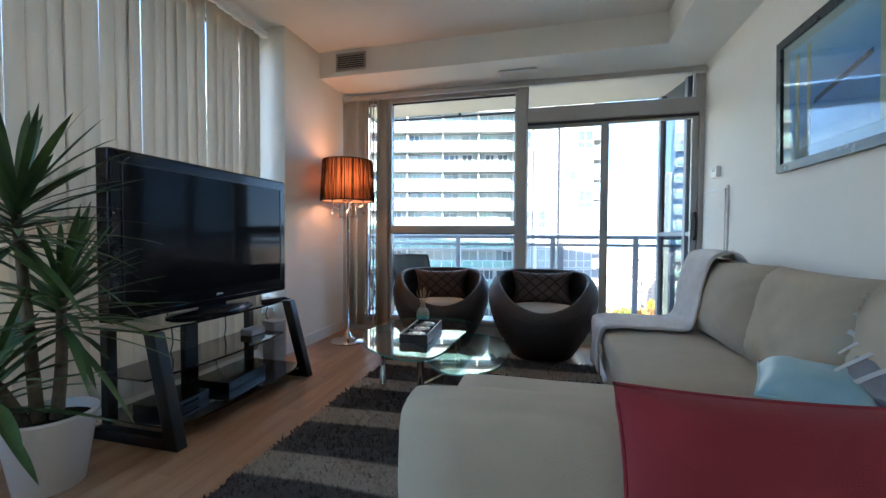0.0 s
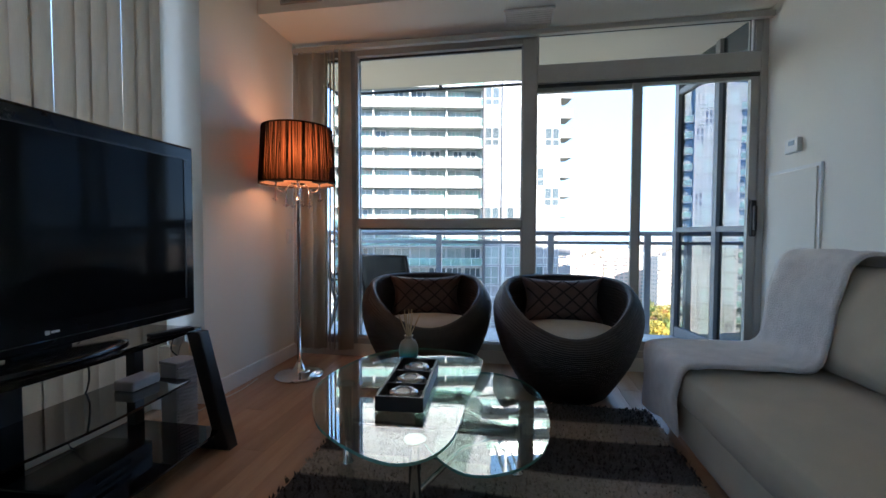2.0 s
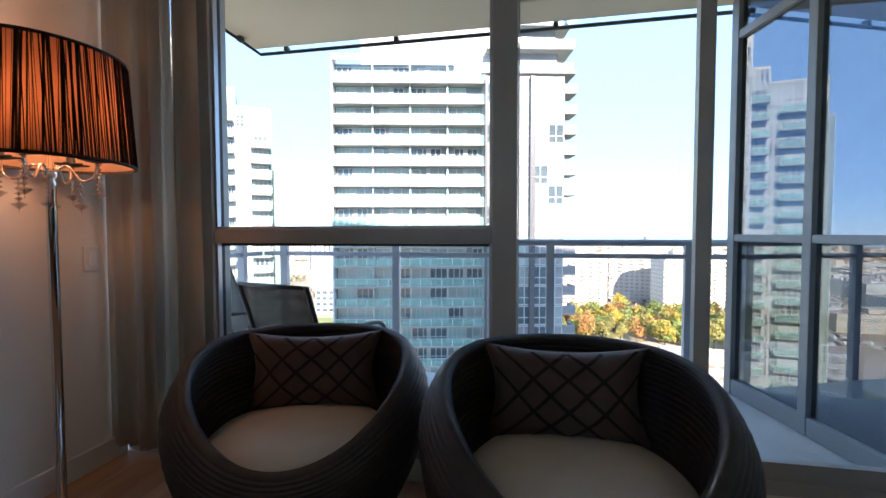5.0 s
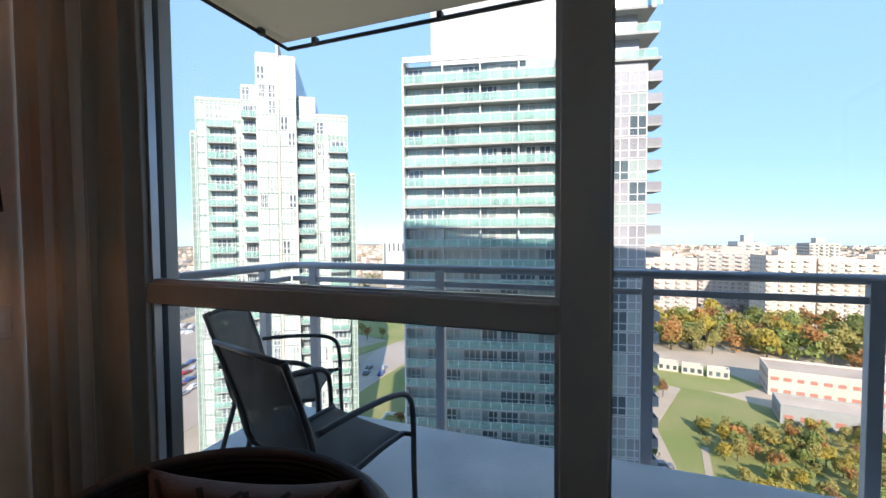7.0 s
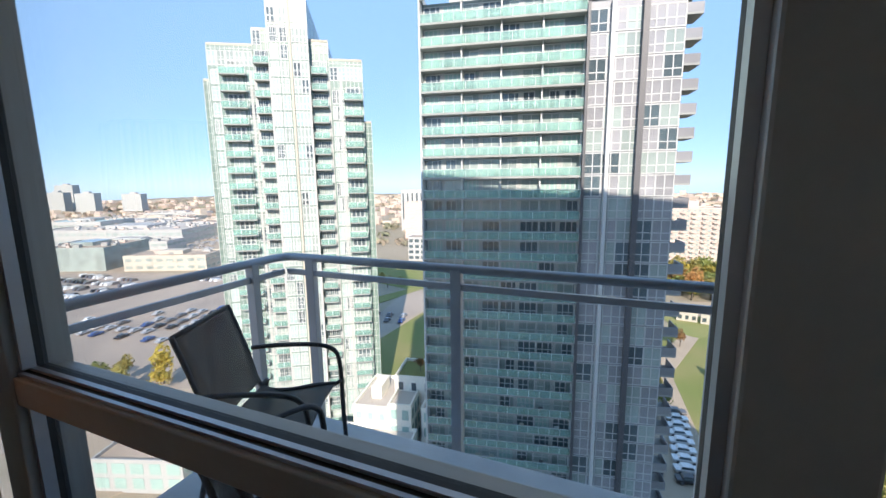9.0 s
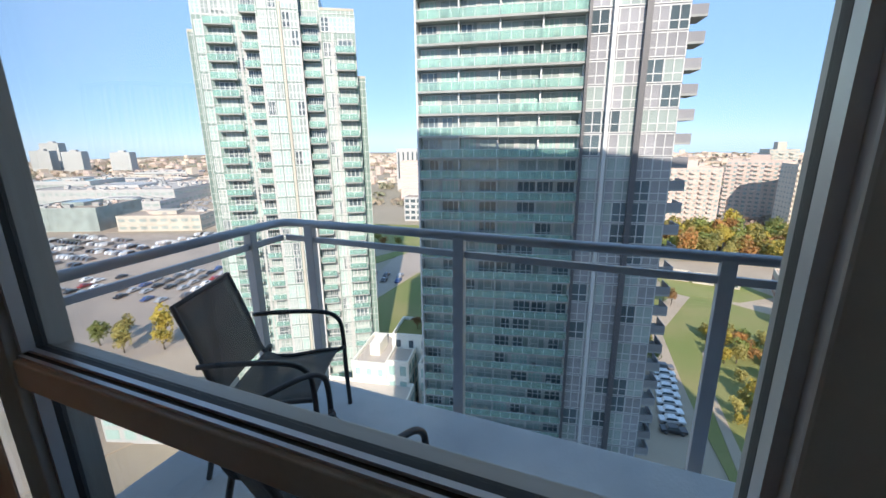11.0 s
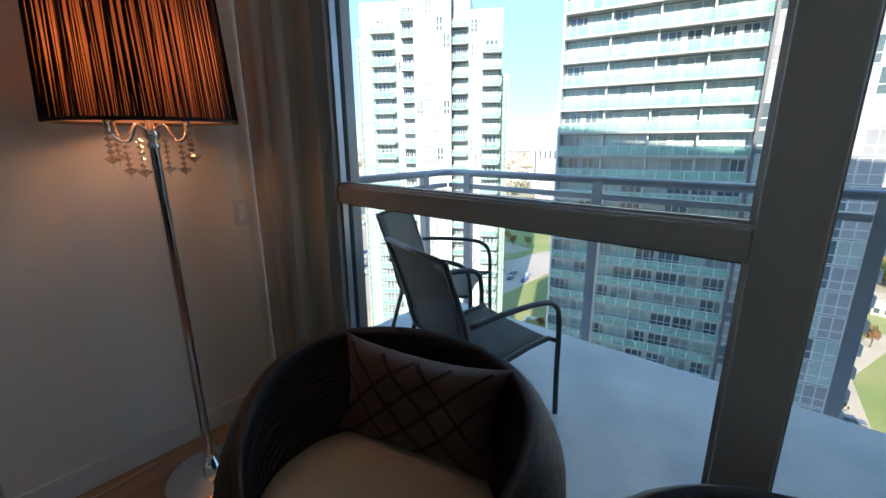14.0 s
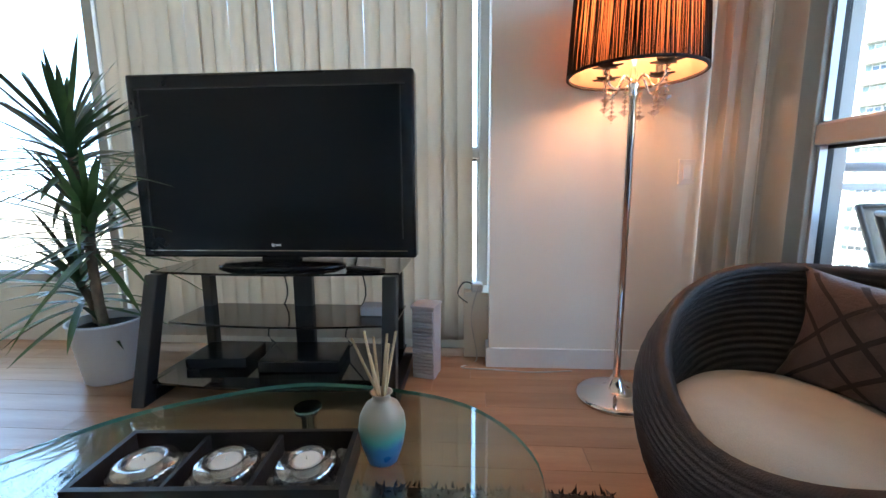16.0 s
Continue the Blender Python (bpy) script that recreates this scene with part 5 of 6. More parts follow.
patch("pavement_1", "pale drive with parking beside the tower", M_YARD, [(4, 60), (20, 60), (17, 92), (15, 118), (26, 150), (22, 152), (8, 122), (6, 90)], 0.20)
patch("pavement_2", "narrow winding gravel path", M_YARD, [(22, 60), (24, 60), (22.5, 92), (25, 110), (23.5, 110), (21, 92)], 0.20)
patch("lawn_4", "shaded lawn behind the low terraces", M_GRASS, [(-71.5, 104), (-70.5, 142), (-46, 128), (-44, 82), (-58, 80)], 0.22)
patch("lawn_5", "green verge beside the road", M_GRASS, [(-101, 152), (-90, 181), (-86.5, 175), (-95, 142)], 0.22)
patch("pavement_3", "pale kerb strip along the road", M_YARD, [(-72.6, 104), (-71.6, 142.5), (-70.4, 142.2), (-71.4, 103.6)], 0.26)
patch("parking_lot", "large grey car park beside the mall", M_ASPHALT, [(-95, 60), (-110, 30), (-300, 60), (-300, 135), (-190, 175), (-110, 105)])
patch("parking_lot_far", "sunlit far car park behind the mall", M_YARD, [(-300, 135), (-310, 60), (-900, 200), (-900, 520), (-430, 520), (-200, 190)])
patch("road_2", "road along the near car park", M_YARD, [(-80, 20), (-92, 20), (-108, 50), (-84, 92), (-64, 74)], 0.2)


def tower_window(w, h, bays=2):
    """A window with white bars in front of a dark pane; base at the origin, facing -y."""
    bm = bmesh.new()
    box(bm, 0, w, -0.04, 0.02, 0, h, 1)
    t = 0.12
    for a in [(k * w / bays - t / 2, k * w / bays + t / 2, -0.10, -0.04, 0, h) for k in range(bays + 1)] + [(0, w, -0.09, -0.04, z, z + t) for z in (0, h * 0.36, h - t)]:
        box(bm, *a)
    me = bpy.data.meshes.new("window")
    bmesh.ops.recalc_face_normals(bm, faces=bm.faces[:])
    bm.to_mesh(me)
    bm.free()
    return me


def with_mats(me, *ms):
    me = me.copy()
    for m_ in ms:
        me.materials.append(m_)
    return me


def balustrade(w, h=1.05):
    bm = bmesh.new()
    n = max(1, round(w / 1.5))
    for k in range(n):
        box(bm, k * w / n + 0.03, (k + 1) * w / n - 0.03, -0.02, 0.02, 0.02, h, 0)
    box(bm, 0, w, -0.035, 0.035, h, h + 0.06, 1)
    for k in range(n + 1):
        box(bm, k * w / n - 0.025, k * w / n + 0.025, -0.03, 0.03, 0, h, 1)
    me = bpy.data.meshes.new("balustrade")
    bmesh.ops.recalc_face_normals(bm, faces=bm.faces[:])
    bm.to_mesh(me)
    bm.free()
    me.materials.append(M_BALGLASS)
    me.materials.append(M_MULL)
    return me


FH = 2.9
rt_ = random.Random(31)
# broad tower: balcony front 21.7 m, glazed end 11 m; local x along the front, y into the building
tb = thing("apartment_tower", "tall white tower with full-width green glass balconies", "building", pose(-26.0, 52.9, 0, 0, 0, 11.9))
TOPB = 22.5
M_GLAZE = mat("green_grey_glazing", (0.31, 0.38, 0.37), 0.15, var=0.3, scale=0.35, spec=0.7)
block("wall", M_GLAZE, (0.1, 21.7, 1.7, 22, GZ, 25.4), parent=tb, label="greenish glazed wall behind the balconies")
block("end_core", M_CURTAINWALL, (21.7, 33.0, 0.30, 22, GZ, 24.2), parent=tb, label="blue-grey glazed end")
block("parapet", M_MULL, (0, 17.6, 0.0, 0.25, 25.4, 26.2), (0, 0.25, 0.25, 22, 25.4, 26.2), parent=tb)
block("penthouse", M_FACADE, (3.6, 23.5, 3.0, 18, 25.4, 38.5), parent=tb, label="blank white penthouse block")
block("end_wall", M_MULL, (-0.12, 0.1, 0.0, 22, GZ, 25.4), parent=tb)
slab_bm = bmesh.new()
box(slab_bm, 0.1, 21.6, 0.0, 1.7, -0.28, 0)
sl_me = part("balcony_slab", slab_bm, M_SLAB, tb).data
bal = balustrade(21.4)
wins = [with_mats(tower_window(2.5, 2.45, 3), M_MULL, M_WINDOW), with_mats(tower_window(2.5, 2.45, 2), M_MULL, M_WINLIGHT), with_mats(tower_window(1.5, 2.45, 2), M_MULL, M_WINDOW),
        with_mats(tower_window(1.2, 2.3, 1), M_MULL, M_WINLIGHT), with_mats(tower_window(2.5, 2.45, 4), M_MULL, M_TEAL)]
panel_bm = bmesh.new()
box(panel_bm, 0, 0.55, -0.05, 0.02, 0, 2.55)
panel_me = bpy.data.meshes.new("wall_panel")
panel_bm.to_mesh(panel_me)
panel_bm.free()
panel_me.materials.append(M_FACADE)
clutter = bmesh.new()
z, first, k = TOPB, True, 0
while z > GZ + 2:
    if not first:
        twin("balcony_slab", sl_me, tb, pose(0, 0, z))
    else:
        [o for o in tb.children if o.name.startswith("balcony_slab")][0].location.z = z
    first = False
    twin("balustrade", bal, tb, pose(0.15, 0.04, z))
    for b_ in range(8):
        if b_ == 7 and k < 2:
            continue
        pick = rt_.choice((0, 0, 1, 1, 1, 2, 3, 4, 4))
        twin("window", wins[pick], tb, pose(0.35 + b_ * 2.68 + (rt_.choice((0.1, 0.9)) if pick in (2, 3) else 0), 1.68, z + 0.05))
        if b_ % 2:
            twin("wall_panel", panel_me, tb, pose(0.02 + b_ * 2.68 - 0.2, 1.62, z))
        if rt_.random() < 0.5:   # chair or table left on the balcony
            fx, fw = 0.4 + b_ * 2.68 + rt_.uniform(0, 1.8), rt_.uniform(0.35, 0.8)
            box(clutter, fx, fx + fw, 0.5, 0.9, z + 0.36, z + 0.44, rt_.randrange(3))
            box(clutter, fx, fx + 0.06, 0.5, 0.9, z, z + 0.36, 0)
            box(clutter, fx + fw - 0.06, fx + fw, 0.5, 0.9, z, z + 0.36, 0)
            if rt_.random() < 0.6:
                box(clutter, fx, fx + fw, 0.9, 0.96, z + 0.3, z + 0.95, rt_.randrange(3))
    z -= FH
    k += 1
tagged(part("balcony_furniture", clutter, [M_DARKFIN, M_MULL, M_FACADE2], tb, "small chairs and tables on the balconies"), kind="stuff")
bm = bmesh.new()
for xx in (5.6, 10.95, 16.3, 21.5):
    box(bm, xx - 0.1, xx + 0.1, 0.7, 1.69, GZ, 25.2)
tagged(part("divider_fin", bm, M_MULL, tb, "white balcony dividers"), kind="stuff")
panes = [with_mats(tower_window(2.15, 2.75, 2), M_MULL, g_) for g_ in (M_CURTAINWALL, M_WINDOW, M_WINLIGHT)]
z = TOPB + FH - 2.9
while z > GZ + 2:
    for b_ in range(5):
        twin("pane", panes[rt_.choice((0, 0, 0, 1, 2, 2))], tb, pose(21.85 + b_ * 2.22, 0.28, z - FH + 0.1))
    z -= FH
for nm, xx, w, m_ in (("white_fin", 24.6, 0.45, M_MULL), ("dark_fin", 28.35, 0.7, M_DARKFIN), ("dark_fin", 21.75, 0.35, M_DARKFIN)):
    block(nm, m_, (xx - w / 2, xx + w / 2, -0.45, 0.24, GZ, 23.2), parent=tb)
bm = bmesh.new()
box(bm, 33.0, 34.9, 0.5, 4.0, -0.25, 0, 0)
box(bm, 34.82, 34.9, 0.5, 4.0, 0, 1.1, 1)
box(bm, 33.0, 34.82, 0.5, 0.58, 0, 1.1, 1)
e1 = part("side_balcony", bm, [M_SLAB, M_CURTAINWALL], tb, "small dark glazed side balcony")
e1.location.z = TOPB - 1.2
z = TOPB - 1.2 - FH
while z > GZ + 2:
    twin("side_balcony", e1.data, tb, pose(0, 0, z))
    z -= FH
for k, z in enumerate((23.6, 27.4, 31.2)):
    block("roof_terrace", M_SLAB, (21.0 + k, 34.5, -0.2 + k, 10, z, z + 0.35), parent=tb)
    twin("terrace_glass", balustrade(12.5), tb, pose(21.5 + k * 0.6, -0.1 + k, z + 0.35))
    block("terrace_wall", M_CURTAINWALL, (23.6, 32.5, 2.5 + k, 9.5, z + 0.36, z + 3.79), parent=tb)
for k in range(9):
    block("pergola_beam", M_MULL, (25 + k * 1.15, 25.3 + k * 1.15, -0.6, 7, 35.3, 35.7), parent=tb)
block("pergola_frame", M_MULL, (24.6, 34.9, -0.9, -0.6, 35.1, 35.8), (24.6, 34.9, 7.0, 7.3, 35.1, 35.8), (33.9, 34.3, -0.55, -0.2, 31.6, 35.1), (25, 25.4, -0.55, -0.2, 31.6, 35.1), parent=tb)

# stepped tower
ta = thing("stepped_tower", "stepped pale green glass apartment tower with a tall spine", "building", pose(-69.9, 53.5, 0, 0, 0, 33))
SECT = [(12.3, 15.9, 34.3, -1.2), (16.3, 19.2, 34.0, -1.2), (9.2, 12.3, 29.0, 0.9), (19.2, 22.5, 27.4, 0.9), (1.4, 9.2, 26.2, 0.9), (22.5, 28.6, 24.2, 0.9), (0.0, 1.4, 20.3, 2.2), (28.6, 30.0, 13.2, 2.6)]
M_PALEBAR = mat("pale_green_white_bars", (0.48, 0.52, 0.50), 0.4, var=0.08, scale=0.5)
M_PALEGREEN = mat("pale_green_glazed_wall", (0.20, 0.29, 0.26), 0.25, var=0.25, scale=0.2, spec=0.6)
for x0, x1, zt, y0 in SECT:
    block("wall", M_PALEGREEN, (x0, x1, y0, 22, GZ, zt), parent=ta)
    block("coping", M_FACADE2, (x0, x1, y0 - 0.06, y0 + 0.3, zt + 0.002, zt + 0.4), parent=ta)
block("spine_strip", M_FACADE2, (15.9, 16.3, -1.5, 2, GZ, 36.5), parent=ta, label="beige vertical spine strip")
for xx in (12.4, 19.1, 9.3, 22.4, 24.5, 8.6):
    block("wall_strip", M_FACADE, (xx - 0.18, xx + 0.18, (-1.3 if 12 < xx < 19.2 else 0.75), (-1.2 if 12 < xx < 19.2 else 0.9), GZ, 22.0), parent=ta)
COLS = [(3.6, 4.4, 24.0), (9.5, 2.7, 26.0), (19.4, 2.8, 24.5), (25.0, 3.4, 20.0)]
balA = {w: balustrade(w) for _, w, _ in COLS}
slA = {}
for _, w, _ in COLS:
    bm = bmesh.new()
    box(bm, 0, w, -0.75, 0.9, -0.22, 0)
    me = bpy.data.meshes.new("balcony_slab")
    bm.to_mesh(me)
    bm.free()
    me.materials.append(M_SLAB)
    slA[w] = me
doorA = [with_mats(tower_window(2.6, 2.45, 3), M_MULL, g_) for g_ in (M_WINLIGHT, M_WINDOW)]
winA = [with_mats(tower_window(1.3, 2.5, 2), M_MULL, g_) for g_ in (M_WINLIGHT, M_WINDOW, M_TEAL)]
for x0, w, zt in COLS:
    z = zt - 2.9
    while z > GZ + 2:
        twin("balcony_slab", slA[w], ta, pose(x0, 0, z))
        twin("balustrade", balA[w], ta, pose(x0, -0.70, z))
        twin("window", doorA[rt_.random() < 0.45], ta, pose(x0 + (w - 2.6) * 0.5, 0.88, z + 0.05))
        z -= FH
for x0, y0, zt in ((12.7, -1.2, 29), (14.3, -1.2, 29), (16.5, -1.2, 29), (17.7, -1.2, 29), (1.8, 0.9, 22), (22.9, 0.9, 19), (8.0, 0.9, 22), (23.7, 0.9, 19)):
    z = zt - 2.5
    while z > GZ + 2:
        twin("window", winA[rt_.choice((0, 0, 2, 2, 1))], ta, pose(x0, y0 - 0.02, z))
        z -= FH

bars = bmesh.new()
for x0, x1, zt, y0 in SECT:
    n_b = max(1, round((x1 - x0) / 0.78))
    for k in range(n_b + 1):
        xx = x0 + (x1 - x0) * k / n_b
        box(bars, xx - 0.045, xx + 0.045, y0 - 0.07, y0 - 0.005, GZ, zt - 0.02)
    z = zt - 0.6
    while z > GZ:
        box(bars, x0, x1, y0 - 0.09, y0 - 0.075, z, z + 0.10)
        z -= FH / 2
tagged(part("glazing_bars", bars, M_PALEBAR, ta, "white glazing bars and floor lines"), kind="stuff")
for x0, x1, z0, z1, y0 in ((1.6, 9.0, 22.6, 25.8, 0.9), (22.7, 28.4, 20.4, 23.8, 0.9), (12.5, 15.7, 29.6, 33.8, -1.2), (16.5, 19.0, 29.6, 33.6, -1.2), (9.4, 12.1, 26.3, 28.7, 0.9)):
    n_w = int((x1 - x0) / 1.35)
    for k in range(n_w):
        twin("window", winA[rt_.choice((0, 2, 2, 0, 1))], ta, pose(x0 + (x1 - x0 - 1.3) * k / max(1, n_w - 1), y0 - 0.02, z0 + 0.2))


def slab_house(name, label, x, y, w, d, h, rot, cols, rows, wall, glass=M_WINDOW, roof=M_ROOF, win=(0.55, 0.5), z0=GZ, balcony=False, cap=0.0):
    """A plain block with a window grid on all four sides, a parapet and a roof."""
    b = thing(name, label, "building", pose(x, y, z0, 0, 0, rot))
    block("wall", wall, (0, w, 0, d, 0, h), parent=b)
    block("roof", roof, (0.3, w - 0.3, 0.3, d - 0.3, h + 0.003, h + 0.12), parent=b)
    block("parapet", wall, (0, w, 0, 0.3, h + 0.002, h + 0.7), (0, w, d - 0.3, d, h + 0.002, h + 0.7), (0, 0.3, 0.3, d - 0.3, h + 0.002, h + 0.7), (w - 0.3, w, 0.3, d - 0.3, h + 0.002, h + 0.7), parent=b)
    if cap:
        block("roof_house", wall, (w * 0.35, w * 0.65, d * 0.3, d * 0.7, h + 0.13, h + cap), parent=b)
    bm = bmesh.new()
    rw = random.Random(int(x * 7 + y))
    bw, bh = w / cols, h / rows
    dc = max(1, round(d / bw))
    for r in range(rows):
        for c in range(cols):
            k = win[0] * rw.uniform(0.85, 1.1)
            box(bm, (c + 0.5 - k / 2) * bw, (c + 0.5 + k / 2) * bw, -0.06, 0.02, (r + 0.3) * bh, (r + 0.3 + win[1]) * bh)
        for c in range(dc):
            k = win[0]
            for xx in (-0.06, w - 0.02):
                box(bm, xx, xx + 0.08, (c + 0.5 - k / 2) * d / dc, (c + 0.5 + k / 2) * d / dc, (r + 0.3) * bh, (r + 0.3 + win[1]) * bh)
    tagged(part("windows", bm, glass, b, "grid of dark windows"), kind="stuff")
    if balcony:
        bm = bmesh.new()
        for r in range(rows):
            for c in range(0, cols, 2):
                box(bm, (c + 0.05) * bw, (c + 0.95) * bw, -1.2, -0.07, r * bh, r * bh + 0.2)
                box(bm, (c + 0.05) * bw, (c + 0.95) * bw, -1.2, -1.1, r * bh + 0.2, r * bh + 1.2)
        tagged(part("balconies", bm, wall, b, "rows of balconies"), kind="stuff")
    return b


slab_house("apartment_block", "pink and white slab apartment block", 20, 250, 31, 16, 36, 8, 12, 14, M_PINK, M_WINLIGHT, balcony=True, cap=4)
slab_house("apartment_block", "grey and pink apartment block far beyond the trees", 64, 316, 34, 18, 37, -14, 10, 14, M_PINK, M_WINLIGHT, balcony=True, cap=4)
slab_house("apartment_tower_far", "slender pale tower with a crown far off", 104, 385, 19, 18, 42, 6, 6, 16, M_FACADE2, M_WINLIGHT, balcony=True, cap=6)
slab_house("apartment_tower_far", "slender pale tower with a crown far off", 165, 425, 21, 18, 40, 6, 6, 15, M_FACADE2, M_WINDOW, balcony=True, cap=5)
slab_house("apartment_block", "long beige slab apartment block beyond the trees", 87, 272, 24, 16, 37, 10, 8, 14, M_BEIGE, M_WINLIGHT, win=(0.36, 0.32), balcony=True, cap=3)
slab_house("apartment_block", "long beige slab apartment block beyond the trees", 113, 280, 78, 16, 35, 4, 26, 13, M_BEIGE, M_WINLIGHT, win=(0.36, 0.32), balcony=True, cap=3)
slab_house("school", "low white school with red panels and flat roof", 50.5, 153.5, 44, 14, 7.5, -8, 14, 2, M_BEIGE, M_REDPANEL, M_ROOF, (0.6, 0.3))
slab_house("school_wing", "low grey school wing with flat roof", 46, 131, 48, 10, 4.5, -8, 14, 1, M_SLAB, M_REDPANEL, M_ROOF, (0.6, 0.3))
slab_house("school_hall", "white school hall behind the wing", 84, 166, 30, 14, 8.5, -8, 8, 2, M_BEIGE, M_WINDOW, M_ROOF)
for k in range(3):
    slab_house("site_trailer", "cream portable classroom on the yard", 21.5 + k * 7.5, 168 - k * 1.6, 6.6, 3.2, 3, -8, 3, 1, M_FACADE2, M_WINDOW, M_ROOFW)
M_CREAMWALL = mat("sunny_cream_render", (0.80, 0.77, 0.68), 0.8, var=0.06, scale=0.3)
# low terraces at the foot of the towers
slab_house("townhouse", "white low-rise block with terraces at the tower foot", -42.5, 56.5, 6.5, 12, 11.5, 12, 3, 4, M_CREAMWALL, M_TEAL, M_ROOFW, (0.5, 0.5), cap=2.5)
slab_house("townhouse", "white low-rise block with a planted roof", -37.5, 63, 7.5, 8, 15, 12, 3, 5, M_CREAMWALL, M_WINDOW, M_GRASS, (0.35, 0.5))
slab_house("townhouse", "white low-rise block with green glass balconies", -35.8, 57.5, 4.2, 6, 12.5, 12, 2, 4, M_CREAMWALL, M_TEAL, M_ROOFW, (0.6, 0.6))
slab_house("townhouse", "white low-rise block with a flat tan roof", -30.5, 60, 5, 12, 11.5, 12, 2, 4, M_CREAMWALL, M_TEAL, M_ROOF, (0.6, 0.6))
slab_house("townhouse", "low cream terrace row with green glass fronts", -46, 48.5, 17, 7, 8.0, 12, 6, 3, M_CREAMWALL, M_TEAL, M_ROOFW, (0.55, 0.55))
slab_house("townhouse", "pale glass-fronted low-rise by the near road", -80, 34, 16, 10, 5.5, 20, 5, 2, M_FACADE, M_TEAL, M_ROOF, (0.7, 0.7))
# offices between the towers
slab_house("office_block", "orange banded office block", -172, 318, 30, 22, 34, 20, 1, 10, M_PINK, M_FACADE, M_ROOF, (0.98, 0.4))
slab_house("office_block", "white office tower with dark strips", -215, 390, 34, 20, 43, 20, 7, 1, M_FACADE, M_WINDOW, M_ROOF, (0.35, 0.64))
slab_house("office_block", "white office tower with dark strips", -165, 410, 34, 20, 41, 20, 7, 1, M_FACADE, M_WINDOW, M_ROOF, (0.35, 0.64))
slab_house("office_block", "blue and white stepped low office", -128, 240, 24, 16, 15, 14, 6, 4, M_FACADE, M_WINDOW, M_ROOF, (0.7, 0.55))
# shopping mall
for label, x, y, w, d, h, rot, wall, roof in (
        ("round green glass mall entrance hall", -330, 128, 46, 40, 14, 24, M_WINLIGHT, M_ROOF), ("blue glass mall wing", -276, 150, 50, 22, 9, 24, M_FACADE2, M_ROOF), ("tan mall wing with flat roof", -262, 205, 60, 30, 12, 24, M_FACADE2, M_ROOF),
        ("broad white-roofed mall hall", -470, 190, 130, 70, 13, 22, M_FACADE, M_ROOFW), ("broad tan-roofed mall hall", -420, 270, 170, 60, 12, 22, M_FACADE2, M_ROOF), ("long white-roofed mall hall", -560, 250, 120, 60, 11, 22, M_FACADE, M_ROOFW), ("green-roofed hall of the mall", -520, 215, 60, 44, 17, 22, M_FACADE, M_TEALROOF), ("tan shop block with flat roof", -232, 236, 46, 26, 9, 24, M_FACADE2, M_ROOF), ("white shop block with flat roof", -380, 175, 70, 24, 9, 24, M_FACADE, M_ROOFW), ("tan shop block with flat roof", -640, 330, 120, 40, 9, 22, M_FACADE2, M_ROOF), ("white shop block with flat roof", -700, 420, 90, 40, 8, 22, M_FACADE, M_ROOFW), ("red-brown shop block with flat roof", -520, 400, 90, 30, 8, 22, M_PINK, M_ROOF)):
    hall = slab_house("shopping_mall", label, x, y, w, d, h, rot, max(6, int(w / 6)), 2, wall, M_WINLIGHT, roof, (0.7, 0.4), cap=2.5)
    bm = bmesh.new()
    for _ in range(int(w * d / 110)):
        ux, uy, us = rt_.uniform(2, w - 5), rt_.uniform(2, d - 4), rt_.uniform(1.0, 3.4)
        box(bm, ux, ux + us * 1.4, uy, uy + us, h + 0.121, h + rt_.uniform(0.9, 2.2), rt_.randrange(3))
    tagged(part("roof_units", bm, [M_FACADE, M_SLAB, M_PINK], hall, "vents and roof machines"), kind="stuff")
for x, y, h in ((-1010, 430, 40), (-1060, 470, 54), (-960, 455, 38), (-860, 480, 36), (-1000, 1000, 28), (-700, 1450, 34), (-640, 1450, 28)):
    slab_house("far_tower", "pale apartment tower far out on the plain", x, y, 34, 20, h, 30, 8, 14, M_FACADE, M_WINLIGHT, balcony=False, cap=4)

# small far houses and woods: past counting
rf = np.random.RandomState(11)


def cloud_mesh(name, label, verts, faces, material, smooth=False):
    me = bpy.data.meshes.new(name)
    me.from_pydata(verts, [], faces)
    me.materials.append(material)
    return tagged(new(name, me), label, kind="stuff")


for mi_, (material, cnt, r0, r1, s0, s1, h0, h1) in enumerate(((M_BEIGE, 1000, 330, 1680, 7, 22, 4, 9), (M_PINK, 800, 330, 1680, 7, 18, 4, 9), (M_ROOF, 800, 400, 1680, 10, 34, 3, 7))):
    vs, fs = [], []
    for _ in range(cnt):
        a, r = rf.uniform(-1.35, 1.0), r0 + (r1 - r0) * rf.uniform()
        if -0.62 < a < -0.1 and r < 480 or a > 0.02 and r < 470 or a < -0.75 and r < 600:
            continue
        cx, cy, sx, sy, h = r * math.sin(a), r * math.cos(a), rf.uniform(s0, s1), rf.uniform(s0, s1) * 0.6, rf.uniform(h0, h1) * (1.9 if rf.uniform() < 0.04 else 1)
        k = len(vs)
        vs += [(cx + ax * sx / 2, cy + ay * sy / 2, GZ + az * h) for ax in (-1, 1) for ay in (-1, 1) for az in (0, 1)]
        fs += [tuple(k + i for i in q) for q in ((0, 1, 3, 2), (4, 6, 7, 5), (0, 4, 5, 1), (2, 3, 7, 6), (1, 5, 7, 3))]
    cloud_mesh("far_houses", "low houses and sheds across the plain", vs, fs, material)


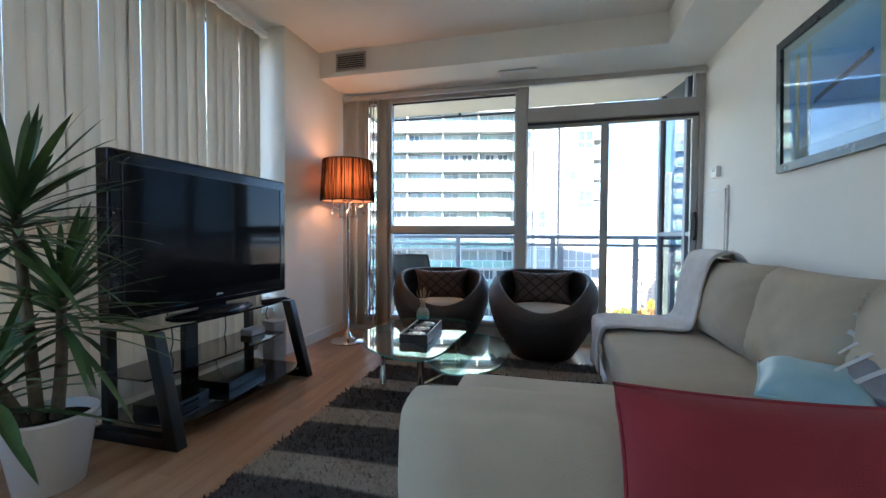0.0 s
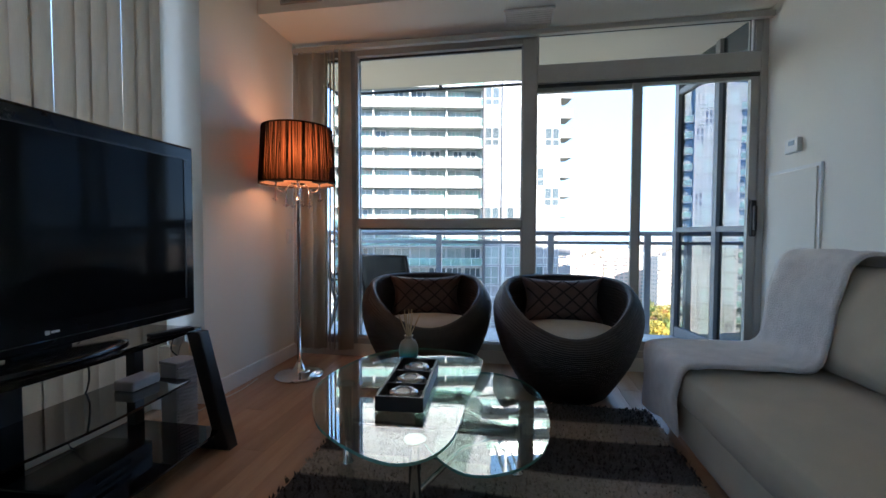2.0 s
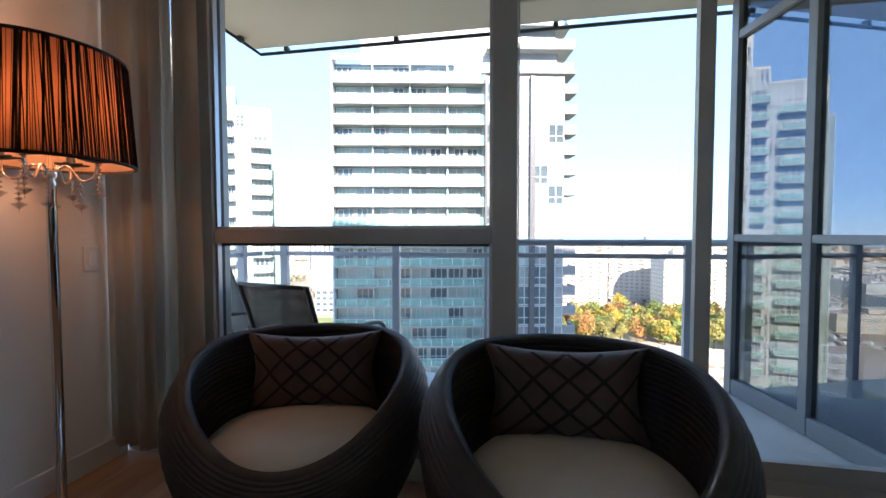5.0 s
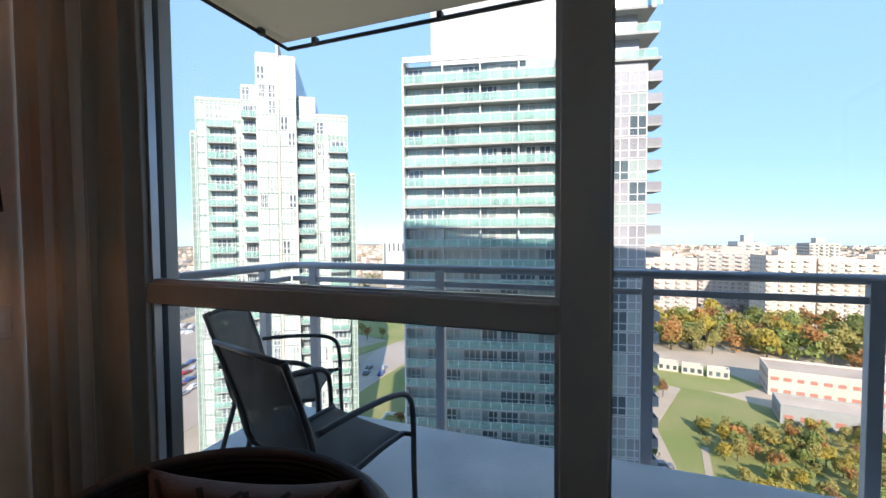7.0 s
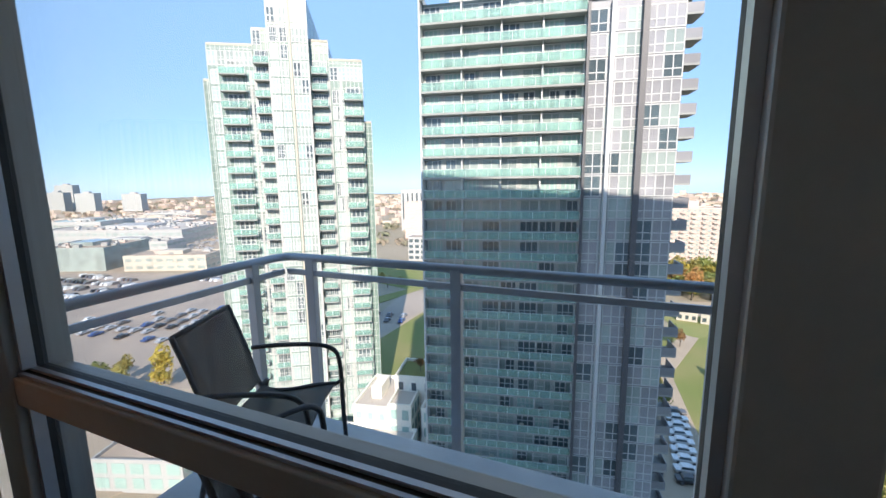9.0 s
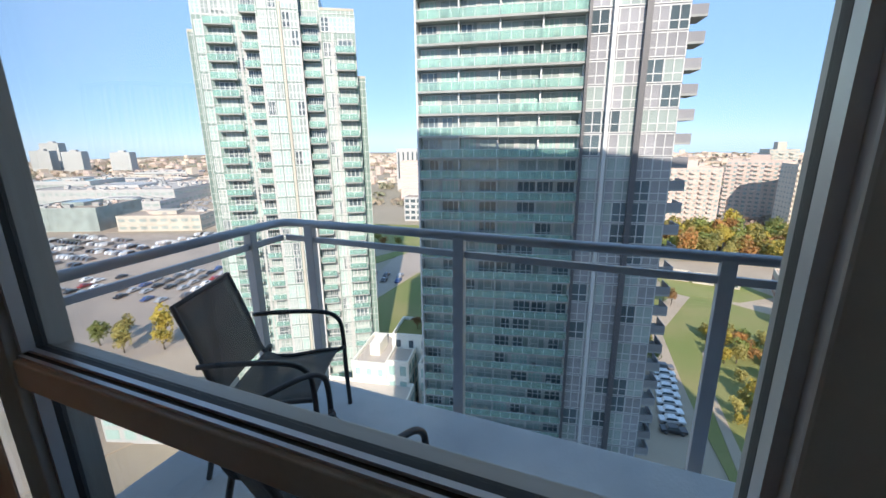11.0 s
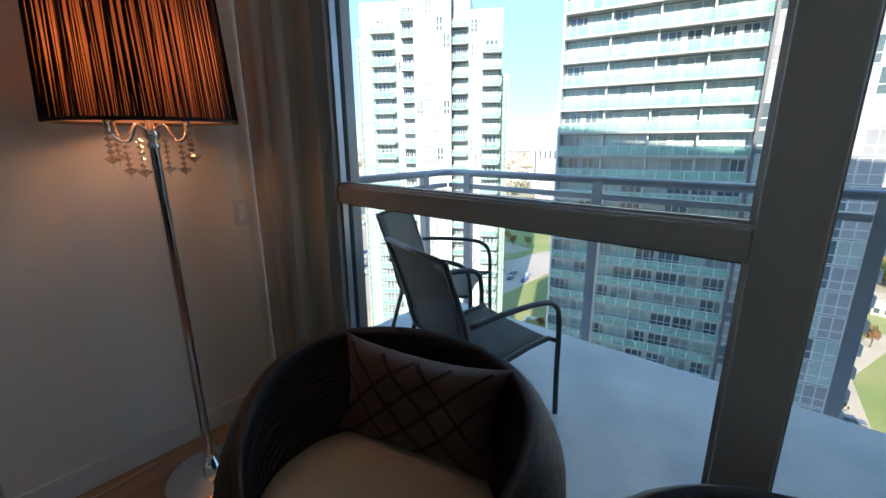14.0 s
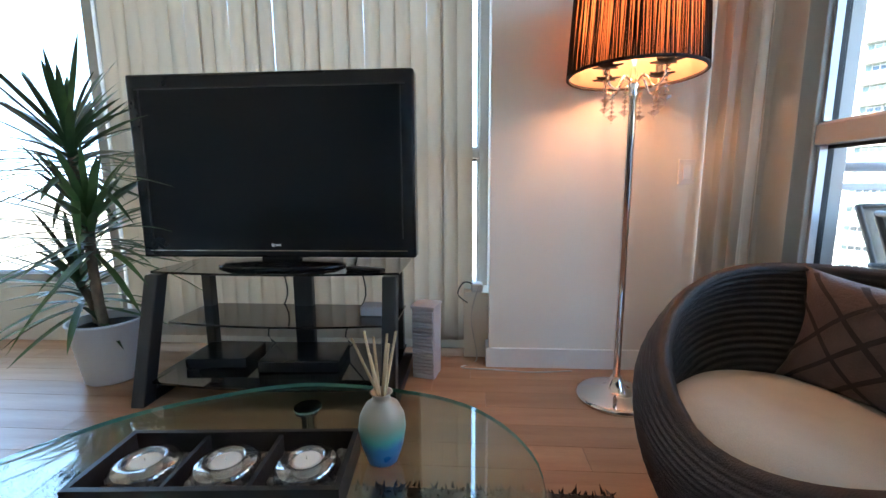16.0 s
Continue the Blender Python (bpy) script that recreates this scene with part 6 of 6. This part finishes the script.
def leaf_cloud(rs, lumps, count, size):
    """Leaf tufts over the surface of several lumps: corners of many small bent quads."""
    vs, fs = [], []
    for _ in range(count):
        c, r = lumps[rs.randint(len(lumps))]
        d = rs.normal(size=3)
        d /= np.linalg.norm(d)
        if d[2] < -0.5:
            d[2] *= -0.6
        p = np.array(c) + d * np.array(r) * rs.uniform(0.72, 1.06)
        n_ = d + rs.normal(size=3) * 0.45
        n_ /= np.linalg.norm(n_)
        a = np.cross(n_, rs.normal(size=3))
        a /= np.linalg.norm(a)
        b = np.cross(n_, a)
        s = size * rs.uniform(0.6, 1.3)
        k = len(vs)
        vs += [tuple(p + a * s), tuple(p + b * s * 0.7 + n_ * s * 0.2), tuple(p - a * s), tuple(p - b * s * 0.7 + n_ * s * 0.2)]
        fs.append((k, k + 1, k + 2, k + 3))
    return vs, fs


crowns = []
for v in range(4):
    rs_ = np.random.RandomState(50 + v)
    lumps = [((rs_.uniform(-1.6, 1.6), rs_.uniform(-1.6, 1.6), rs_.uniform(3.2, 7.2)), rs_.uniform(1.3, 2.5, 3)) for _ in range(7)] + [((0, 0, 5.5), (2.0, 2.0, 2.6))]
    vs, fs = leaf_cloud(rs_, lumps, 620, 0.42)
    me = bpy.data.meshes.new("crown")
    me.from_pydata(vs, [], fs)
    crowns.append(me)
bm = bmesh.new()
tube(bm, [(0, 0, 0), (0.08, 0.05, 1.6), (0.0, 0.1, 3.4), (0.15, 0, 5.6)], 0.24, 7, r_end=0.07)
for a in (0.4, 2.3, 4.4):
    tube(bm, [(0, 0.05, 2.4), (0.8 * math.cos(a), 0.8 * math.sin(a), 3.7), (1.5 * math.cos(a), 1.5 * math.sin(a), 5.2)], 0.11, 6, r_end=0.03)
trunk_ob = part("trunk", bm, M_TRUNK)
trunk_me = trunk_ob.data
bpy.data.objects.remove(trunk_ob)
NAMES = ("green", "olive green", "yellow", "orange", "russet red")
crown_of = {}


def tree(x, y, s, colour, z=GZ):
    t = thing("tree", "leafy " + NAMES[colour] + " autumn tree on the open ground", "tree", pose(x, y, z, 0, 0, rt_.uniform(0, 360)) @ Matrix.Diagonal((s, s, s * rt_.uniform(0.85, 1.15), 1)), "autumn trees by the school")
    v = rt_.randrange(4)
    if (v, colour) not in crown_of:
        crown_of[v, colour] = with_mats(crowns[v], M_CROWN[colour])
    twin("trunk", trunk_me, t, Matrix())
    twin("crown", crown_of[v, colour], t, Matrix())


PICK = (0, 0, 0, 0, 1, 1, 1, 1, 2, 2, 2, 3, 3, 4)
for _ in range(190):
    x = rt_.uniform(24, 100)
    tree(x, 95 + (x - 25) * 0.24 + rt_.uniform(-26, 24), rt_.uniform(0.3, 0.66), rt_.choice(PICK))
for _ in range(85):
    x = rt_.uniform(18, 150)
    tree(x, rt_.uniform(200, 272) - (x - 18) * 0.12, rt_.uniform(0.9, 1.6), rt_.choice(PICK))
for x, y, s, c in ((-108, 64, 1.0, 2), (-104, 61, 0.8, 2), (-118, 60, 0.9, 1), (-122, 56, 0.9, 0), (-112, 56, 0.8, 1), (8.5, 118, 0.9, 0), (11, 128, 1.1, 0), (9, 138, 1.2, 0), (10.5, 96, 0.8, 0), (9.5, 104, 0.8, 1),
                   (19.5, 140, 0.6, 4), (17.5, 143, 0.7, 0), (-104, 172, 0.7, 3), (-112, 180, 0.7, 1), (-98, 176, 0.6, 1)):
    tree(x, y, s, c)
tree(-34.2, 67.5, 0.38, 4, GZ + 15.1)
for ci, cnt in enumerate((120, 150, 100, 50)):
    vs, fs = [], []
    rs_ = np.random.RandomState(70 + ci)
    for q in range(cnt):
        if q % 2:
            cx, s = rs_.uniform(24, 104), rs_.uniform(0.3, 0.6)
            cy = 95 + (cx - 25) * 0.24 + rs_.uniform(-26, 26)
        else:
            cx, s = rs_.uniform(18, 150), rs_.uniform(0.8, 1.5)
            cy = rs_.uniform(200, 272) - (cx - 18) * 0.12
        lumps = [((cx + rs_.uniform(-1.6, 1.6) * s, cy + rs_.uniform(-1.6, 1.6) * s, GZ + rs_.uniform(2.0, 6.0) * s), rs_.uniform(1.4, 2.6, 3) * s) for _ in range(5)]
        v_, f_ = leaf_cloud(rs_, lumps, 170, 0.62 * s)
        k = len(vs)
        vs += v_
        fs += [tuple(i + k for i in g_) for g_ in f_]
    cloud_mesh("woodland", "dense autumn trees behind the school and path", vs, fs, M_CROWN[ci])
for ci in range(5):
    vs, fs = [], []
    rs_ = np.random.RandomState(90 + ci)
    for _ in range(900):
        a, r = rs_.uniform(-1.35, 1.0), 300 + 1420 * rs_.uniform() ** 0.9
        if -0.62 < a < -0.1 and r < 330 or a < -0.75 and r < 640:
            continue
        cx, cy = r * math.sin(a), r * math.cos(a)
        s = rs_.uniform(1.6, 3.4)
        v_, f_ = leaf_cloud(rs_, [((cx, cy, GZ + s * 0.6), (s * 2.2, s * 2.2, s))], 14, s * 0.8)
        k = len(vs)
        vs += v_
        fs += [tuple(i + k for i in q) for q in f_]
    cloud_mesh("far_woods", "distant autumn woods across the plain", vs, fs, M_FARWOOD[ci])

# ---- parked cars ----
car_paint = [mat("car_paint_" + nm, c, 0.3, 0.2, var=0.05, coat=0.6) for nm, c in (("white", (0.7, 0.7, 0.7)), ("silver", (0.35, 0.36, 0.38)), ("black", (0.02, 0.02, 0.025)), ("blue", (0.04, 0.08, 0.22)), ("red", (0.30, 0.03, 0.03)), ("grey", (0.12, 0.12, 0.13)))]
CARN = ("white", "silver", "black", "blue", "red", "grey")


def car_bodies():
    bm = bmesh.new()
    vs = rbox(bm, -2.2, 2.2, -0.88, 0.88, 0.28, 0.88, 0.12, 2)
    cab = bmesh.new()
    rbox(cab, -1.3, 1.0, -0.78, 0.78, 0.86, 1.42, 0.08, 2)
    for v in cab.verts:
        if v.co.z > 1.1:
            v.co.x = v.co.x * 0.72 - 0.1
            v.co.y *= 0.86
    join(bm, cab)
    body = bpy.data.meshes.new("body")
    bm.to_mesh(body)
    bm.free()
    bm = bmesh.new()
    gl = bmesh.new()
    box(gl, -1.24, 0.96, -0.795, 0.795, 0.95, 1.32)
    for v in gl.verts:
        if v.co.z > 1.1:
            v.co.x = v.co.x * 0.76 - 0.1
            v.co.y *= 0.89
    join(bm, gl)
    glass = bpy.data.meshes.new("windows")
    bm.to_mesh(glass)
    bm.free()
    glass.materials.append(M_WINDOW)
    bm = bmesh.new()
    w = bmesh.new()
    lathe(w, [(0.2, -0.1), (0.32, -0.1), (0.32, 0.1), (0.2, 0.1)], 12)
    join(bm, w, 0, pose(0, 0, 0.32, 90, 0, 0))
    wheel = bpy.data.meshes.new("wheel")
    bm.to_mesh(wheel)
    bm.free()
    wheel.materials.append(M_DARKFIN)
    return body, glass, wheel


cb, cg, cw = car_bodies()
car_mesh = [with_mats(cb, p) for p in car_paint]


def car(x, y, rz, c):
    o = thing("car", CARN[c] + " parked car on the open asphalt", "car", pose(x, y, GZ + 0.22, 0, 0, rz), "parked cars")
    twin("body", car_mesh[c], o, Matrix())
    twin("window_band", cg, o, Matrix())
    for sx in (-1.35, 1.35):
        for sy in (-0.8, 0.8):
            twin("wheel", cw, o, pose(sx, sy, 0))


for k in range(9):
    car(13.4 + 0.03 * k, 74 + k * 2.9, 8 + rt_.uniform(-3, 3), rt_.choice((0, 0, 1, 2, 2, 5)))
car(8.6, 92, 80, 0), car(8.9, 97, 85, 1), car(8.8, 75, 75, 2)
for row in range(8):
    for k in range(15):
        if rt_.random() < 0.78:
            u, v = -205 + k * 5.6, 80 + row * 7.4 + k * 0.9
            car(u + row * 9, v - 8, 100 + rt_.uniform(-4, 4), rt_.choice((0, 0, 1, 1, 1, 2, 2, 3, 5, 5, 4)))
vs, fs = [], []
for _ in range(2400):
    u, v = rf.uniform(), rf.uniform()
    x, y = -300 - 520 * u, 150 + 330 * v
    if y < 130 - (x + 300) * 0.22:
        continue
    k = len(vs)
    vs += [(x + ax * 2.1, y + ay * 0.9, GZ + 0.2 + az * 1.3) for ax in (-1, 1) for ay in (-1, 1) for az in (0, 1)]
    fs += [tuple(k + i for i in q) for q in ((0, 1, 3, 2), (4, 6, 7, 5), (0, 4, 5, 1), (2, 3, 7, 6), (1, 5, 7, 3))]
lots = [([], []) for _ in range(3)]
for row in range(22):
    for k in range(52):
        x, y = -298 + k * 3.1 + row * 0.8, 88 + row * 5.6 + k * 0.35 + (3 if row % 2 else 0)
        if rf.uniform() < 0.3 or (x < -222 and y > 136) or (x > -212 and 70 < y < 150) or y > 178 + (x + 190) * 0.2 or k % 17 < 2:
            continue
        v_, f_ = lots[rf.randint(3)]
        q = len(v_)
        v_ += [(x + ax * 0.9 * az_, y + ay * 2.1 * (1 if az < 1 else 0.6), GZ + 0.2 + az * 1.3) for az_ in (1,) for ax in (-1, 1) for ay in (-1, 1) for az in (0, 1)]
        f_ += [tuple(q + i for i in g_) for g_ in ((0, 1, 3, 2), (4, 6, 7, 5), (0, 4, 5, 1), (2, 3, 7, 6), (1, 5, 7, 3))]
for (v_, f_), c in zip(lots, (0, 5, 2)):
    cloud_mesh("car_rows", "rows of " + CARN[c] + " parked cars beside the mall", v_, f_, car_paint[c])
cloud_mesh("far_cars", "countless parked cars on the far car park", vs, fs, car_paint[1])

# ---- floor boards, last ----
boards = tagged(thing("floor", "warm brown laminate plank floor", "floor"), kind="structure")
PW, rb = 0.128, random.Random(5)
meshes = {}
x = -2.055
while x < XR - 0.01:
    w = min(PW, XR - x)
    y = YB - rb.uniform(0, 1.2)
    while y < -0.05:
        y0, y1 = max(y, YB), min(y + 1.25, -0.047)
        y += 1.25
        if y1 - y0 < 0.02:
            continue
        key = (round(w, 3), round(y1 - y0, 3))
        if key not in meshes:
            bm = bmesh.new()
            one = bmesh.new()
            box(one, 0.0004, w - 0.0004, 0.0004, y1 - y0 - 0.0004, -0.014, 0.0)
            bmesh.ops.bevel(one, geom=[e for e in one.edges if e.verts[0].co.z > -0.001 and e.verts[1].co.z > -0.001], offset=0.0008, segments=1, affect="EDGES")
            join(bm, one)
            me = bpy.data.meshes.new("plank")
            bm.to_mesh(me)
            bm.free()
            me.materials.append(M_FLOOR)
            meshes[key] = me
        ob = new("plank", meshes[key])
        ob.parent, ob.location = boards, (x, y0, 0)
    x += PW
